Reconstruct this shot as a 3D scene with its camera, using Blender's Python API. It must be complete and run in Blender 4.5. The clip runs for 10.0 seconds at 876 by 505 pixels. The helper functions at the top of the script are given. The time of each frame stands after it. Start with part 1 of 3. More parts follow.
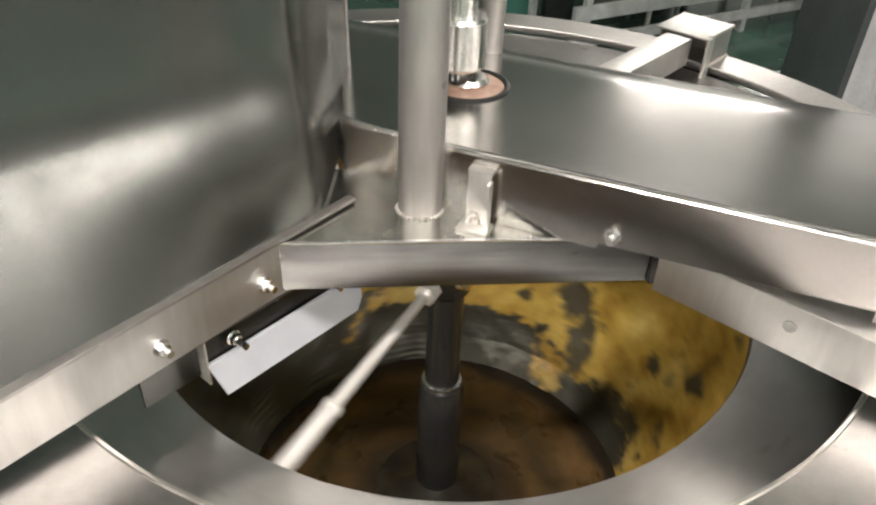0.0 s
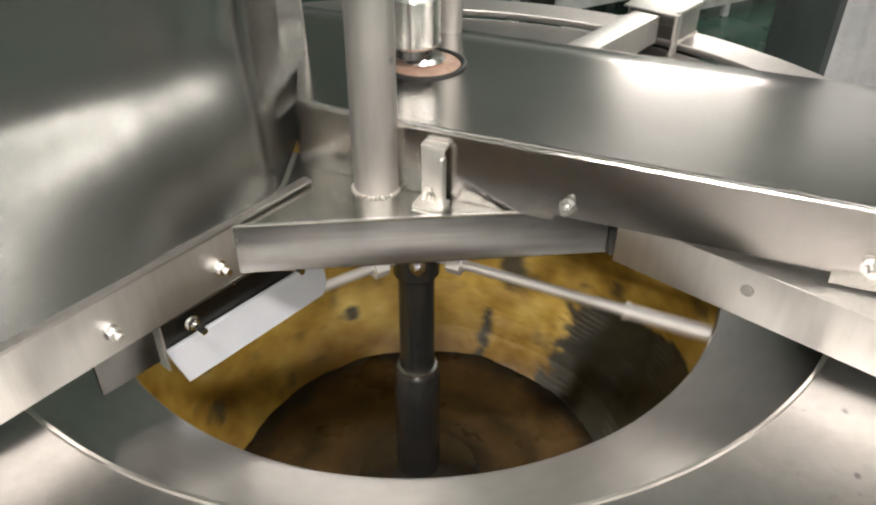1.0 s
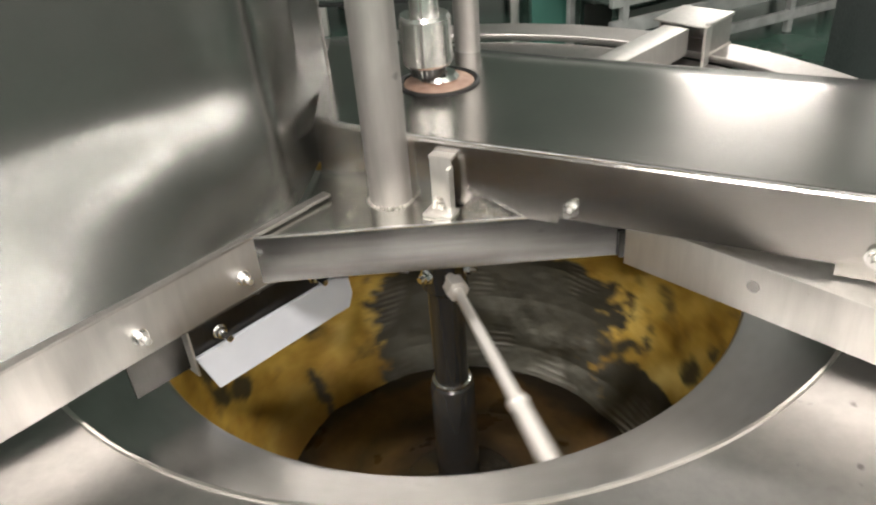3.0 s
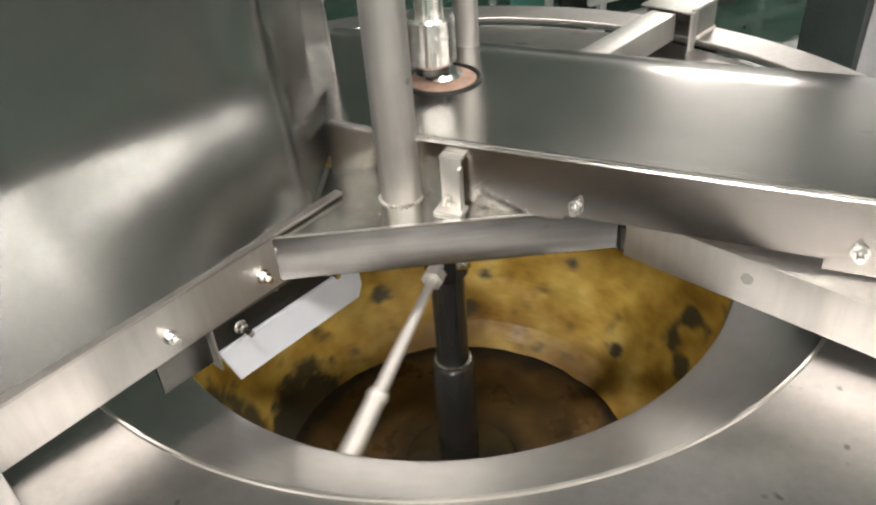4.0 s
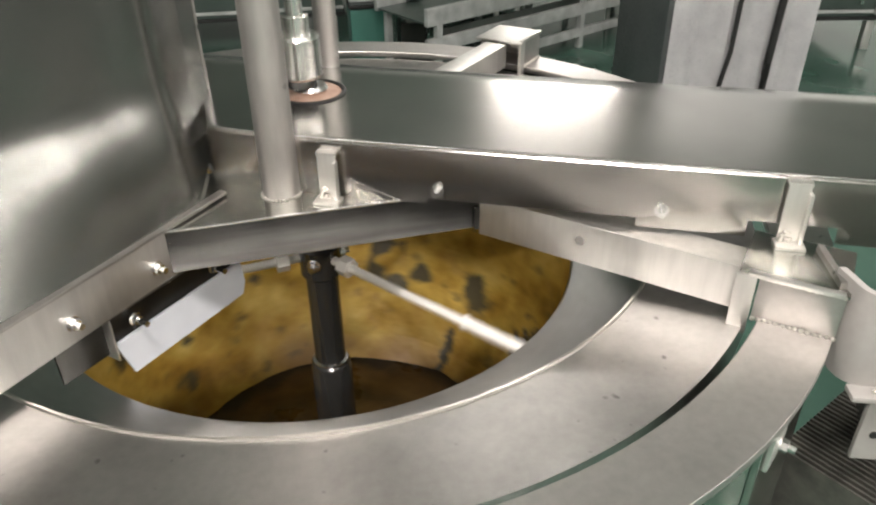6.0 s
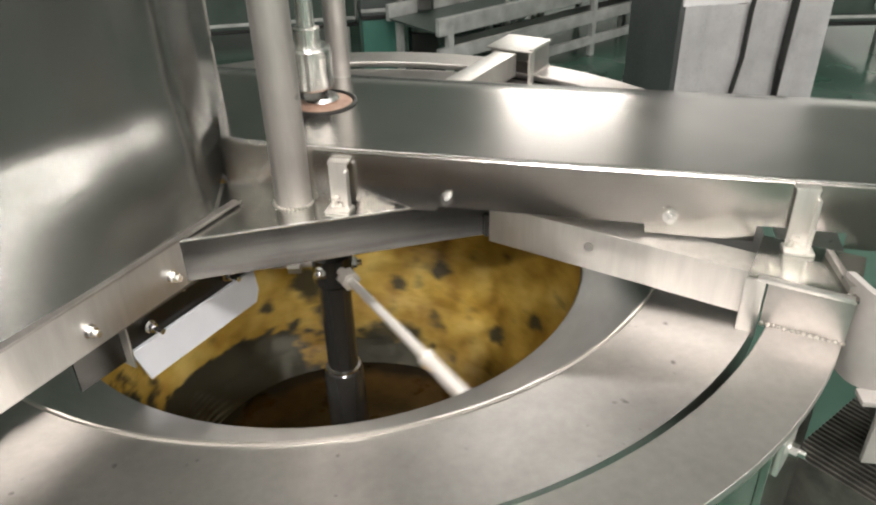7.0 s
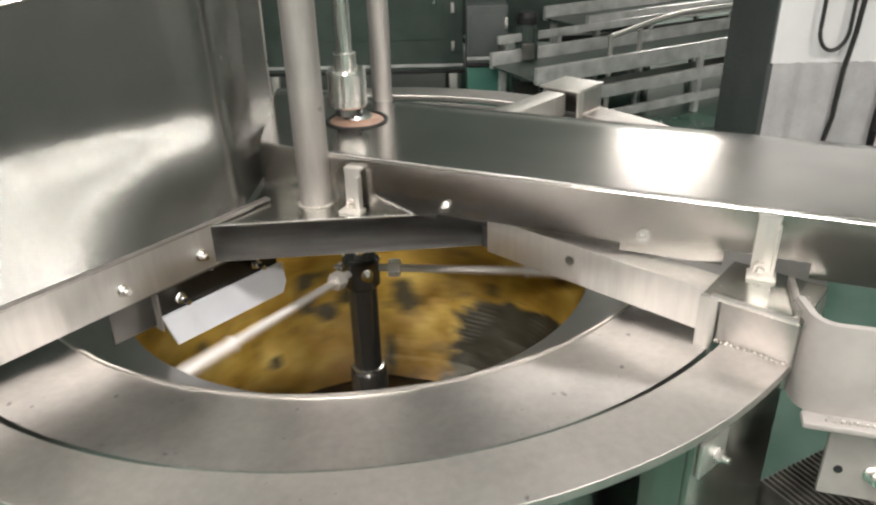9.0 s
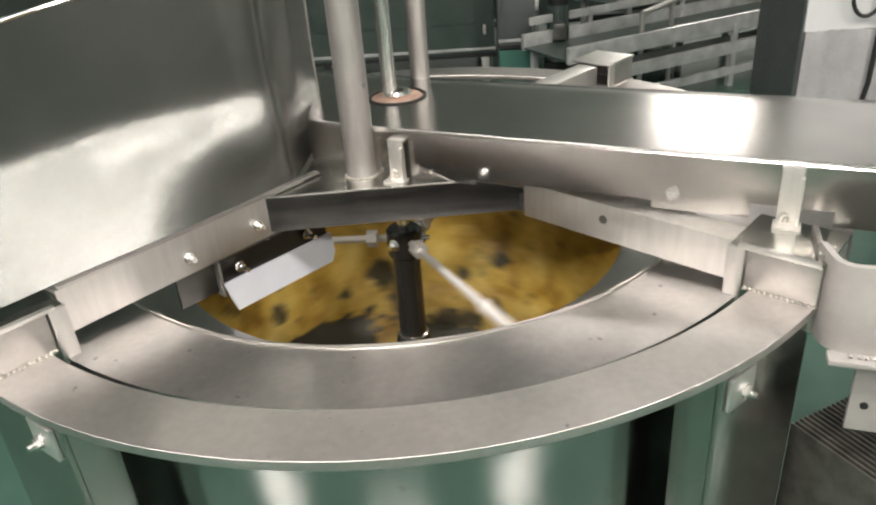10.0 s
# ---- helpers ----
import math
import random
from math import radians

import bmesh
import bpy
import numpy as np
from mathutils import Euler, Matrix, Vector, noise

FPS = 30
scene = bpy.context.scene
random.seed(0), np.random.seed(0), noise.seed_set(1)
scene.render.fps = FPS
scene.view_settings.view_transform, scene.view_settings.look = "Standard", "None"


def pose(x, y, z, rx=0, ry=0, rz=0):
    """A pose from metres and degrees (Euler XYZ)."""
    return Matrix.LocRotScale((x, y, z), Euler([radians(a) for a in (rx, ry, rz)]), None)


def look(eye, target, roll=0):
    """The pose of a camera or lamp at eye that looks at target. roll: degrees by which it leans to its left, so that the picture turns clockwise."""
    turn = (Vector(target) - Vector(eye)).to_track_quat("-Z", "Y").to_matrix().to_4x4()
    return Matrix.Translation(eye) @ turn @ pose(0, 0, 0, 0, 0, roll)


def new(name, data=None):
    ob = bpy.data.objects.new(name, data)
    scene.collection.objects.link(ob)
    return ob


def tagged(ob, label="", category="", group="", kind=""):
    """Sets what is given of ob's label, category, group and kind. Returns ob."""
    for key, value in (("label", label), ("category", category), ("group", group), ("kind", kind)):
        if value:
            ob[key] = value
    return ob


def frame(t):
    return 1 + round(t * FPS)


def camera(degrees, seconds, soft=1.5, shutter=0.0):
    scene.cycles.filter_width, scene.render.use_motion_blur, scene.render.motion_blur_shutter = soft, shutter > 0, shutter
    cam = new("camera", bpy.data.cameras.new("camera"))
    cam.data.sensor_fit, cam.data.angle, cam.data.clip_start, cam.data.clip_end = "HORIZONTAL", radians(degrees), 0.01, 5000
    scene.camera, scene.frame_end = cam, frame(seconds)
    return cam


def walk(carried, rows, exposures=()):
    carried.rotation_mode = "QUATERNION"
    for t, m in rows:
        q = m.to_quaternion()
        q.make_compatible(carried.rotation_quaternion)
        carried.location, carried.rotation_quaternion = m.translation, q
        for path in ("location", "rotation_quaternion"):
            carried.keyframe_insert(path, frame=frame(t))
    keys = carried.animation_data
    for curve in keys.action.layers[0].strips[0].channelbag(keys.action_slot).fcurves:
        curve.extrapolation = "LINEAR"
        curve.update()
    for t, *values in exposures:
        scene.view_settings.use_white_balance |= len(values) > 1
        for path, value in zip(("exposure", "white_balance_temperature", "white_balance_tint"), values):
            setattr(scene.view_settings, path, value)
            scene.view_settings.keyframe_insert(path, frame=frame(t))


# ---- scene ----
cam = camera(60.2, 10.0, soft=2.2, shutter=0.25)
PATH = [
    (0, (-0.0187, 0.1430, 1.3705), (0.0160, 1.7765, 0.2169), 2.53),
    (0.5, (0.0032, 0.1455, 1.3682), (0.0499, 1.7548, 0.1817), 2.30),
    (1, (0.0274, 0.1330, 1.3489), (0.0611, 1.7664, 0.1952), 0.50),
    (1.5, (0.0397, 0.1226, 1.3470), (0.0660, 1.7564, 0.1937), -0.65),
    (2, (0.0401, 0.1145, 1.3444), (0.0601, 1.7502, 0.1938), -1.98),
    (2.5, (0.0364, 0.1107, 1.3461), (0.0460, 1.7464, 0.1952), -2.60),
    (3, (0.0951, 0.0939, 1.3390), (-0.0651, 1.7736, 0.2653), -4.64),
    (4.3, (0.0263, 0.0634, 1.4032), (0.0030, 1.6835, 0.2307), -4.00),
    (4.5, (-0.0041, 0.0267, 1.3899), (0.0748, 1.6690, 0.2512), -3.21),
    (5, (-0.0713, -0.0314, 1.3774), (0.3196, 1.5858, 0.2675), 0.81),
    (5.5, (-0.0084, -0.0597, 1.3830), (0.3643, 1.5930, 0.3201), 0.21),
    (6, (0.0190, -0.0667, 1.3892), (0.3197, 1.6061, 0.3351), -0.60),
    (7.5, (0.0214, -0.0799, 1.3935), (0.2886, 1.6163, 0.3681), -1.61),
    (8, (0.0012, -0.0704, 1.3941), (0.2751, 1.6308, 0.3788), -1.40),
    (8.5, (0.0066, -0.0910, 1.3921), (0.2470, 1.6750, 0.4847), -0.51),
    (9, (0.1719, -0.2086, 1.3826), (0.1479, 1.5715, 0.4711), -1.43),
    (9.5, (0.1966, -0.2827, 1.3910), (0.0657, 1.4796, 0.4544), -3.16),
    (10, (0.1652, -0.2864, 1.3821), (0.0445, 1.4779, 0.4480), -4.44),
]
walk(cam, [(t, look(eye, target, roll)) for t, eye, target, roll in PATH])

SPIN_AXIS = Vector((0.0144, 1.0051, 0.0))
CX, CY = SPIN_AXIS.x, SPIN_AXIS.y

# ---- world and light ----
world = bpy.data.worlds.new("world")
scene.world = world
world.use_nodes = True
wn = world.node_tree.nodes
wl = world.node_tree.links
sky = wn.new("ShaderNodeTexSky")
sky.sky_type = "NISHITA"
sky.sun_disc = False
sky.sun_elevation = radians(40)
wl.new(sky.outputs[0], wn["Background"].inputs[0])
wn["Background"].inputs[1].default_value = 0.08
scene.view_settings.exposure = 0.14


# ---- materials ----
def mat_new(name, base=(0.5, 0.5, 0.5), rough=0.5, metal=0.0, spec=0.5):
    m = bpy.data.materials.new(name)
    m.use_nodes = True
    b = m.node_tree.nodes["Principled BSDF"]
    b.inputs["Base Color"].default_value = (*base, 1)
    b.inputs["Roughness"].default_value = rough
    b.inputs["Metallic"].default_value = metal
    b.inputs["Specular IOR Level"].default_value = spec
    return m, m.node_tree.nodes, m.node_tree.links, b


def noise_node(nodes, links, scale, detail=4.0, stretch=(1, 1, 1), rough=0.55):
    tc = nodes.new("ShaderNodeTexCoord")
    mp = nodes.new("ShaderNodeMapping")
    mp.inputs["Scale"].default_value = stretch
    n = nodes.new("ShaderNodeTexNoise")
    n.inputs["Scale"].default_value = scale
    n.inputs["Detail"].default_value = detail
    n.inputs["Roughness"].default_value = rough
    links.new(tc.outputs["Object"], mp.inputs["Vector"])
    links.new(mp.outputs[0], n.inputs["Vector"])
    return n


def ramp(nodes, links, src, stops):
    r = nodes.new("ShaderNodeValToRGB")
    els = r.color_ramp.elements
    while len(els) < len(stops):
        els.new(0.5)
    for e, (p, c) in zip(els, stops):
        e.position = p
        e.color = (*c, 1) if len(c) == 3 else c
    links.new(src, r.inputs[0])
    return r


def value_range(nodes, links, src, a, b, lo=0.25, hi=0.75):
    r = nodes.new("ShaderNodeMapRange")
    r.inputs["From Min"].default_value, r.inputs["From Max"].default_value = lo, hi
    r.inputs["To Min"].default_value, r.inputs["To Max"].default_value = a, b
    links.new(src, r.inputs["Value"])
    return r


def bump(nodes, links, src, bsdf, strength=0.1, distance=0.001):
    bp = nodes.new("ShaderNodeBump")
    bp.inputs["Strength"].default_value = strength
    bp.inputs["Distance"].default_value = distance
    links.new(src, bp.inputs["Height"])
    links.new(bp.outputs[0], bsdf.inputs["Normal"])
    return bp


def steel(name, base=(0.62, 0.605, 0.58), r0=0.2, r1=0.34, grain=(1, 1, 1), wave=0.0, smudge=0.85, speck=0.75, streak=(0.93, 1.04)):
    """Stainless sheet: brushed grain, cloudy smudges, patchy gloss."""
    m, n, l, b = mat_new(name, base, 0.3, 1.0)
    big = noise_node(n, l, 5.0, 5.0)
    dark = tuple(c * smudge for c in base)
    col = ramp(n, l, big.outputs[0], [(0.32, dark), (0.62, base)])
    g = noise_node(n, l, 90.0, 4.0, grain)
    tone = value_range(n, l, g.outputs[0], streak[0], streak[1], 0.3, 0.7)
    mul = n.new("ShaderNodeMix")
    mul.data_type, mul.blend_type = "RGBA", "MULTIPLY"
    mul.inputs["Factor"].default_value = 1.0
    l.new(col.outputs[0], mul.inputs["A"])
    l.new(tone.outputs[0], mul.inputs["B"])
    pits = noise_node(n, l, 38.0, 2.0)
    pit = ramp(n, l, pits.outputs[0], [(0.70, (1, 1, 1)), (0.76, (speck,) * 3)])
    mul2 = n.new("ShaderNodeMix")
    mul2.data_type, mul2.blend_type = "RGBA", "MULTIPLY"
    mul2.inputs["Factor"].default_value = 1.0
    l.new(mul.outputs["Result"], mul2.inputs["A"])
    l.new(pit.outputs[0], mul2.inputs["B"])
    l.new(mul2.outputs["Result"], b.inputs["Base Color"])
    patch = noise_node(n, l, 3.5, 2.0)
    rr = value_range(n, l, patch.outputs[0], r0, r1, 0.3, 0.7)
    l.new(rr.outputs[0], b.inputs["Roughness"])
    if wave:
        swell = noise_node(n, l, 4.5, 0.0)
        bump(n, l, swell.outputs[0], b, wave, 0.006)
    return m


STEEL_LID = steel("brushed_lid_steel", (0.53, 0.515, 0.495), 0.18, 0.24, (1, 14, 1), 0.06)
STEEL_SHEET = steel("raised_sheet_steel", (0.56, 0.56, 0.54), 0.215, 0.265, (12, 12, 1), 0.12)
STEEL_MATT = steel("matt_bar_steel", (0.82, 0.80, 0.77), 0.38, 0.50, (1, 1, 0.12), 0.05, 0.86, 0.7, (0.91, 1.03))
STEEL_RING = steel("ground_ring_steel", (0.58, 0.555, 0.535), 0.36, 0.5, (1, 1, 1), 0.08, 0.80, 0.4)
STEEL_ANNULUS = steel("cover_ring_steel", (0.46, 0.442, 0.43), 0.285, 0.36, (1, 1, 1), 0.12, 0.70, 0.5)
STEEL_DARK = steel("dull_bar_steel", (0.30, 0.295, 0.285), 0.28, 0.36, (6, 1, 1), 0.06, 0.7)
STEEL_PIPE = steel("pickled_pipe_steel", (0.60, 0.575, 0.555), 0.44, 0.56, (0.5, 0.5, 0.06), 0.03, 0.78, 0.7, (0.80, 1.08))
STEEL_VESSEL = steel("polished_vessel_steel", (0.46, 0.46, 0.45), 0.13, 0.2, (1, 1, 0.2), 0.10, 0.9)
STEEL_LEG = steel("satin_leg_steel", (0.44, 0.44, 0.41), 0.18, 0.265, (1, 1, 0.2), 0.07, 0.85)
STEEL_BASKET = steel("basket_lip_steel", (0.60, 0.59, 0.575), 0.29, 0.37, (1, 1, 1), 0.14, 0.80)
# front plate's dark and bright reflections are partly put into its base and streaks
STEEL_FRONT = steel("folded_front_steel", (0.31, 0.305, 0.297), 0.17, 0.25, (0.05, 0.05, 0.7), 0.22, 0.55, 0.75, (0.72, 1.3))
STEEL_SKIRT = steel("brushed_skirt_steel", (0.70, 0.675, 0.645), 0.15, 0.22, (1, 1, 10), 0.10, 0.88)
BLACKENED = steel("blackened_bar_steel", (0.10, 0.098, 0.092), 0.3, 0.4, (6, 1, 1), 0.06, 0.7)
CHROME, _, _, _ = mat_new("bright_chrome", (0.86, 0.85, 0.83), 0.22, 1.0)
ROD, _, _, _ = mat_new("pale_rod_steel", (0.84, 0.81, 0.77), 0.42, 0.45)
SHAFT, _, _, _ = mat_new("wet_shaft_steel", (0.10, 0.10, 0.098), 0.16, 0.7)
WELD, _, _, _ = mat_new("weld_bead", (0.75, 0.72, 0.68), 0.3, 1.0)
BLACK, _, _, _ = mat_new("black_rubber", (0.012, 0.012, 0.012), 0.5)


def plain(name, c0, c1, scale, rough, bumps=0.0, metal=0.0):
    m, n, l, b = mat_new(name, c0, rough, metal)
    nz = noise_node(n, l, scale, 6.0)
    col = ramp(n, l, nz.outputs[0], [(0.3, c0), (0.7, c1)])
    l.new(col.outputs[0], b.inputs["Base Color"])
    fine = noise_node(n, l, scale * 9, 3.0)
    rr = value_range(n, l, fine.outputs[0], rough * 0.8, min(1.0, rough * 1.2))
    l.new(rr.outputs[0], b.inputs["Roughness"])
    if bumps:
        bump(n, l, fine.outputs[0], b, bumps, 0.002)
    return m


WHITE_PLASTIC = plain("white_nylon", (0.56, 0.58, 0.63), (0.64, 0.66, 0.70), 14, 0.4, 0.05)
COPPER = plain("oily_copper_gasket", (0.27, 0.16, 0.12), (0.44, 0.31, 0.245), 60, 0.42, 0.2)
GREEN_FLOOR = plain("green_epoxy_floor", (0.045, 0.095, 0.073), (0.07, 0.135, 0.107), 3, 0.16, 0.03)
WALL_DIM = plain("dim_painted_wall", (0.20, 0.21, 0.20), (0.26, 0.27, 0.255), 2, 0.7, 0.03)
WALL_GREEN = plain("green_painted_wall", (0.058, 0.072, 0.064), (0.082, 0.098, 0.088), 2, 0.6, 0.03)
WALL = plain("painted_wall", (0.66, 0.68, 0.66), (0.75, 0.76, 0.74), 2, 0.7, 0.03)
CEILING = plain("ceiling_panel", (0.70, 0.67, 0.67), (0.79, 0.76, 0.76), 2, 0.8, 0.03)
GREY_PAINT = plain("grey_cabinet_paint", (0.075, 0.085, 0.085), (0.10, 0.11, 0.11), 8, 0.45, 0.03)
WHITE_PAINT = plain("white_cabinet_paint", (0.62, 0.62, 0.63), (0.72, 0.72, 0.73), 5, 0.4, 0.03)
FILM = plain("white_plastic_film", (0.6, 0.59, 0.61), (0.74, 0.73, 0.74), 12, 0.3, 0.1)
TEAL_PAINT = plain("teal_painted_pedestal", (0.045, 0.15, 0.12), (0.06, 0.18, 0.145), 6, 0.4, 0.03)
GREEN_PAINT = plain("dark_green_machine_paint", (0.045, 0.063, 0.056), (0.07, 0.092, 0.083), 6, 0.36, 0.05)
FIN = plain("cast_fin_metal", (0.10, 0.10, 0.09), (0.2, 0.19, 0.17), 30, 0.4, 0.2, 0.7)
PLATE = plain("pickled_plate_steel", (0.30, 0.283, 0.27), (0.42, 0.40, 0.385), 9, 0.6, 0.0, 0.15)
PALE_FRAME = plain("pale_conveyor_steel", (0.36, 0.37, 0.365), (0.66, 0.67, 0.66), 9, 0.35, 0.0, 0.3)
SLUDGE = plain("dark_wet_sludge", (0.012, 0.010, 0.007), (0.04, 0.034, 0.026), 14, 0.22, 0.3)


def math_node(n, l, op, a, b):
    m = n.new("ShaderNodeMath")
    m.operation = op
    for k, v in enumerate((a, b)):
        if isinstance(v, (int, float)):
            m.inputs[k].default_value = v
        else:
            l.new(v, m.inputs[k])
    return m.outputs[0]


def mix_colour(n, l, fac, a, b, blend="MIX"):
    m = n.new("ShaderNodeMix")
    m.data_type, m.blend_type = "RGBA", blend
    for k, v in (("Factor", fac), ("A", a), ("B", b)):
        if isinstance(v, (int, float)):
            m.inputs[k].default_value = v
        elif isinstance(v, tuple):
            m.inputs[k].default_value = (*v, 1)
        else:
            l.new(v, m.inputs[k])
    return m.outputs["Result"]


def floor_material():
    """Basket floor: brown liquor film round a wet hub, with the shadow rim at the wall painted dark."""
    m, n, l, b = mat_new("wet_brown_floor", (0.1, 0.05, 0.02), 0.35)
    tc = n.new("ShaderNodeTexCoord")
    ln = n.new("ShaderNodeVectorMath")
    ln.operation = "LENGTH"
    flat = n.new("ShaderNodeVectorMath")
    flat.operation = "MULTIPLY"
    flat.inputs[1].default_value = (1, 1, 0)
    l.new(tc.outputs["Object"], flat.inputs[0])
    l.new(flat.outputs[0], ln.inputs[0])
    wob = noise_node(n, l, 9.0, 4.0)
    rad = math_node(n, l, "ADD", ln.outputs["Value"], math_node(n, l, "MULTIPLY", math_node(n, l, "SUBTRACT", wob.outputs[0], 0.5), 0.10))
    # last stop paints the shade at the wall's foot; inner stops are liquor and wet hub
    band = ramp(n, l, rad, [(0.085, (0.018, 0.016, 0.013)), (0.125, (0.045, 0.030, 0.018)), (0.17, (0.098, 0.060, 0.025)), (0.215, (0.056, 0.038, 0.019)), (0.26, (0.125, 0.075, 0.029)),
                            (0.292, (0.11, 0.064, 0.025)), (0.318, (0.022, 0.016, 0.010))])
    mott = noise_node(n, l, 24.0, 5.0)
    tone = value_range(n, l, mott.outputs[0], 0.55, 1.25, 0.3, 0.7)
    l.new(mix_colour(n, l, 1.0, band.outputs[0], tone.outputs[0], "MULTIPLY"), b.inputs["Base Color"])
    rr = value_range(n, l, wob.outputs[0], 0.18, 0.5)
    l.new(rr.outputs[0], b.inputs["Roughness"])
    bump(n, l, mott.outputs[0], b, 0.3, 0.004)
    return m


DIRT = floor_material()


def cake_material():
    """Basket wall: bare slotted steel under a crust of yellow cake; the mesh says where cake is missing or stained."""
    m, n, l, b = mat_new("yellow_cake_on_basket", (0.5, 0.35, 0.05), 0.5)
    tc = n.new("ShaderNodeTexCoord")
    sep = n.new("ShaderNodeSeparateXYZ")
    l.new(tc.outputs["Object"], sep.inputs[0])
    bare_at = n.new("ShaderNodeAttribute")
    bare_at.attribute_name = "bare"
    spot_at = n.new("ShaderNodeAttribute")
    spot_at.attribute_name = "spot"
    edge = noise_node(n, l, 26.0, 5.0, (1, 1, 1.2), 0.65)
    fray = math_node(n, l, "MULTIPLY", math_node(n, l, "SUBTRACT", edge.outputs[0], 0.5), 1.5)
    mask = ramp(n, l, math_node(n, l, "ADD", bare_at.outputs["Fac"], fray), [(0.44, (0, 0, 0)), (0.58, (1, 1, 1))])
    cake_n = noise_node(n, l, 11.0, 6.0, (1, 1, 1), 0.6)
    cake = ramp(n, l, cake_n.outputs[0], [(0.28, (0.17, 0.095, 0.018)), (0.40, (0.42, 0.255, 0.04)), (0.54, (0.64, 0.43, 0.085)), (0.70, (0.80, 0.62, 0.19))])
    # cake turns a darker brown, in patches, towards the foot of the wall
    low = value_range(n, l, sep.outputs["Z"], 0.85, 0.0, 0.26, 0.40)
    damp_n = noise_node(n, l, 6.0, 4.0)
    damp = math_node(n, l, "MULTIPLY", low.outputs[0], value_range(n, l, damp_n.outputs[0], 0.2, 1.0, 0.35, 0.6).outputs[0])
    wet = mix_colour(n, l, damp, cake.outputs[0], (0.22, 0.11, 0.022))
    spots_n = noise_node(n, l, 15.0, 3.0, (1, 1, 1.4), 0.5)
    small = ramp(n, l, spots_n.outputs[0], [(0.60, (0, 0, 0)), (0.72, (0.8, 0.8, 0.8))])
    fray2 = math_node(n, l, "MULTIPLY", math_node(n, l, "SUBTRACT", edge.outputs[0], 0.5), 1.7)
    big = ramp(n, l, math_node(n, l, "ADD", spot_at.outputs["Fac"], fray2), [(0.38, (0, 0, 0)), (0.72, (1, 1, 1))])
    stained = mix_colour(n, l, math_node(n, l, "MAXIMUM", small.outputs[0], big.outputs[0]), wet, (0.085, 0.072, 0.038))
    # rows of slots in the bare steel
    sine = math_node(n, l, "SINE", math_node(n, l, "MULTIPLY", sep.outputs["Z"], 2 * math.pi / 0.0105), 0.0)
    slots = value_range(n, l, sine, 0, 1, -0.25, 0.35)
    bare_n = noise_node(n, l, 7.0, 4.0)
    bare_col = ramp(n, l, bare_n.outputs[0], [(0.36, (0.07, 0.066, 0.05)), (0.66, (0.36, 0.345, 0.31))])
    smear_n = noise_node(n, l, 5.0, 3.0)
    smear = value_range(n, l, smear_n.outputs[0], 1.0, 0.0, 0.54, 0.68)
    clear = math_node(n, l, "MAXIMUM", slots.outputs[0], smear.outputs[0])
    metal = mix_colour(n, l, clear, (0.05, 0.047, 0.038), bare_col.outputs[0])
    metal = mix_colour(n, l, math_node(n, l, "MULTIPLY", smear.outputs[0], 0.92), metal, (0.075, 0.073, 0.056))
    l.new(mix_colour(n, l, mask.outputs[0], stained, metal), b.inputs["Base Color"])
    l.new(math_node(n, l, "MULTIPLY", mask.outputs[0], 0.6), b.inputs["Metallic"])
    rr = value_range(n, l, cake_n.outputs[0], 0.32, 0.6)
    l.new(rr.outputs[0], b.inputs["Roughness"])
    bared = math_node(n, l, "MULTIPLY", mask.outputs[0], math_node(n, l, "SUBTRACT", 1.0, smear.outputs[0]))
    relief = math_node(n, l, "ADD", math_node(n, l, "MULTIPLY", slots.outputs[0], bared), math_node(n, l, "MULTIPLY", cake_n.outputs[0], 2.0))
    bump(n, l, relief, b, 0.6, 0.004)
    return m


CAKE = cake_material()


def glow(name, color, strength):
    m = bpy.data.materials.new(name)
    m.use_nodes = True
    n = m.node_tree.nodes
    n.remove(n["Principled BSDF"])
    e = n.new("ShaderNodeEmission")
    e.inputs[0].default_value, e.inputs[1].default_value = (*color, 1), strength
    m.node_tree.links.new(e.outputs[0], n["Material Output"].inputs[0])
    return m


TUBE_GLOW = glow("lamp_glow", (1.0, 0.95, 0.88), 14.0)


# ---- mesh helpers ----
def mesh_of(name, bm, material, smooth=24):
    bmesh.ops.recalc_face_normals(bm, faces=bm.faces)
    me = bpy.data.meshes.new(name)
    bm.to_mesh(me)
    bm.free()
    me.materials.append(material)
    if smooth:
        for p in me.polygons:
            p.use_smooth = True
        me.set_sharp_from_angle(angle=radians(smooth))
    return me


def part(name, bm, material, parent=None, label="", smooth=24):
    ob = new(name, mesh_of(name, bm, material, smooth))
    if parent:
        ob.parent = parent
    if label:
        ob["label"] = label
    return ob


def root(name, m=None, **tags):
    ob = new(name)
    ob.empty_display_size = 0.05
    if m is not None:
        ob.matrix_basis = m
    return tagged(ob, **tags)


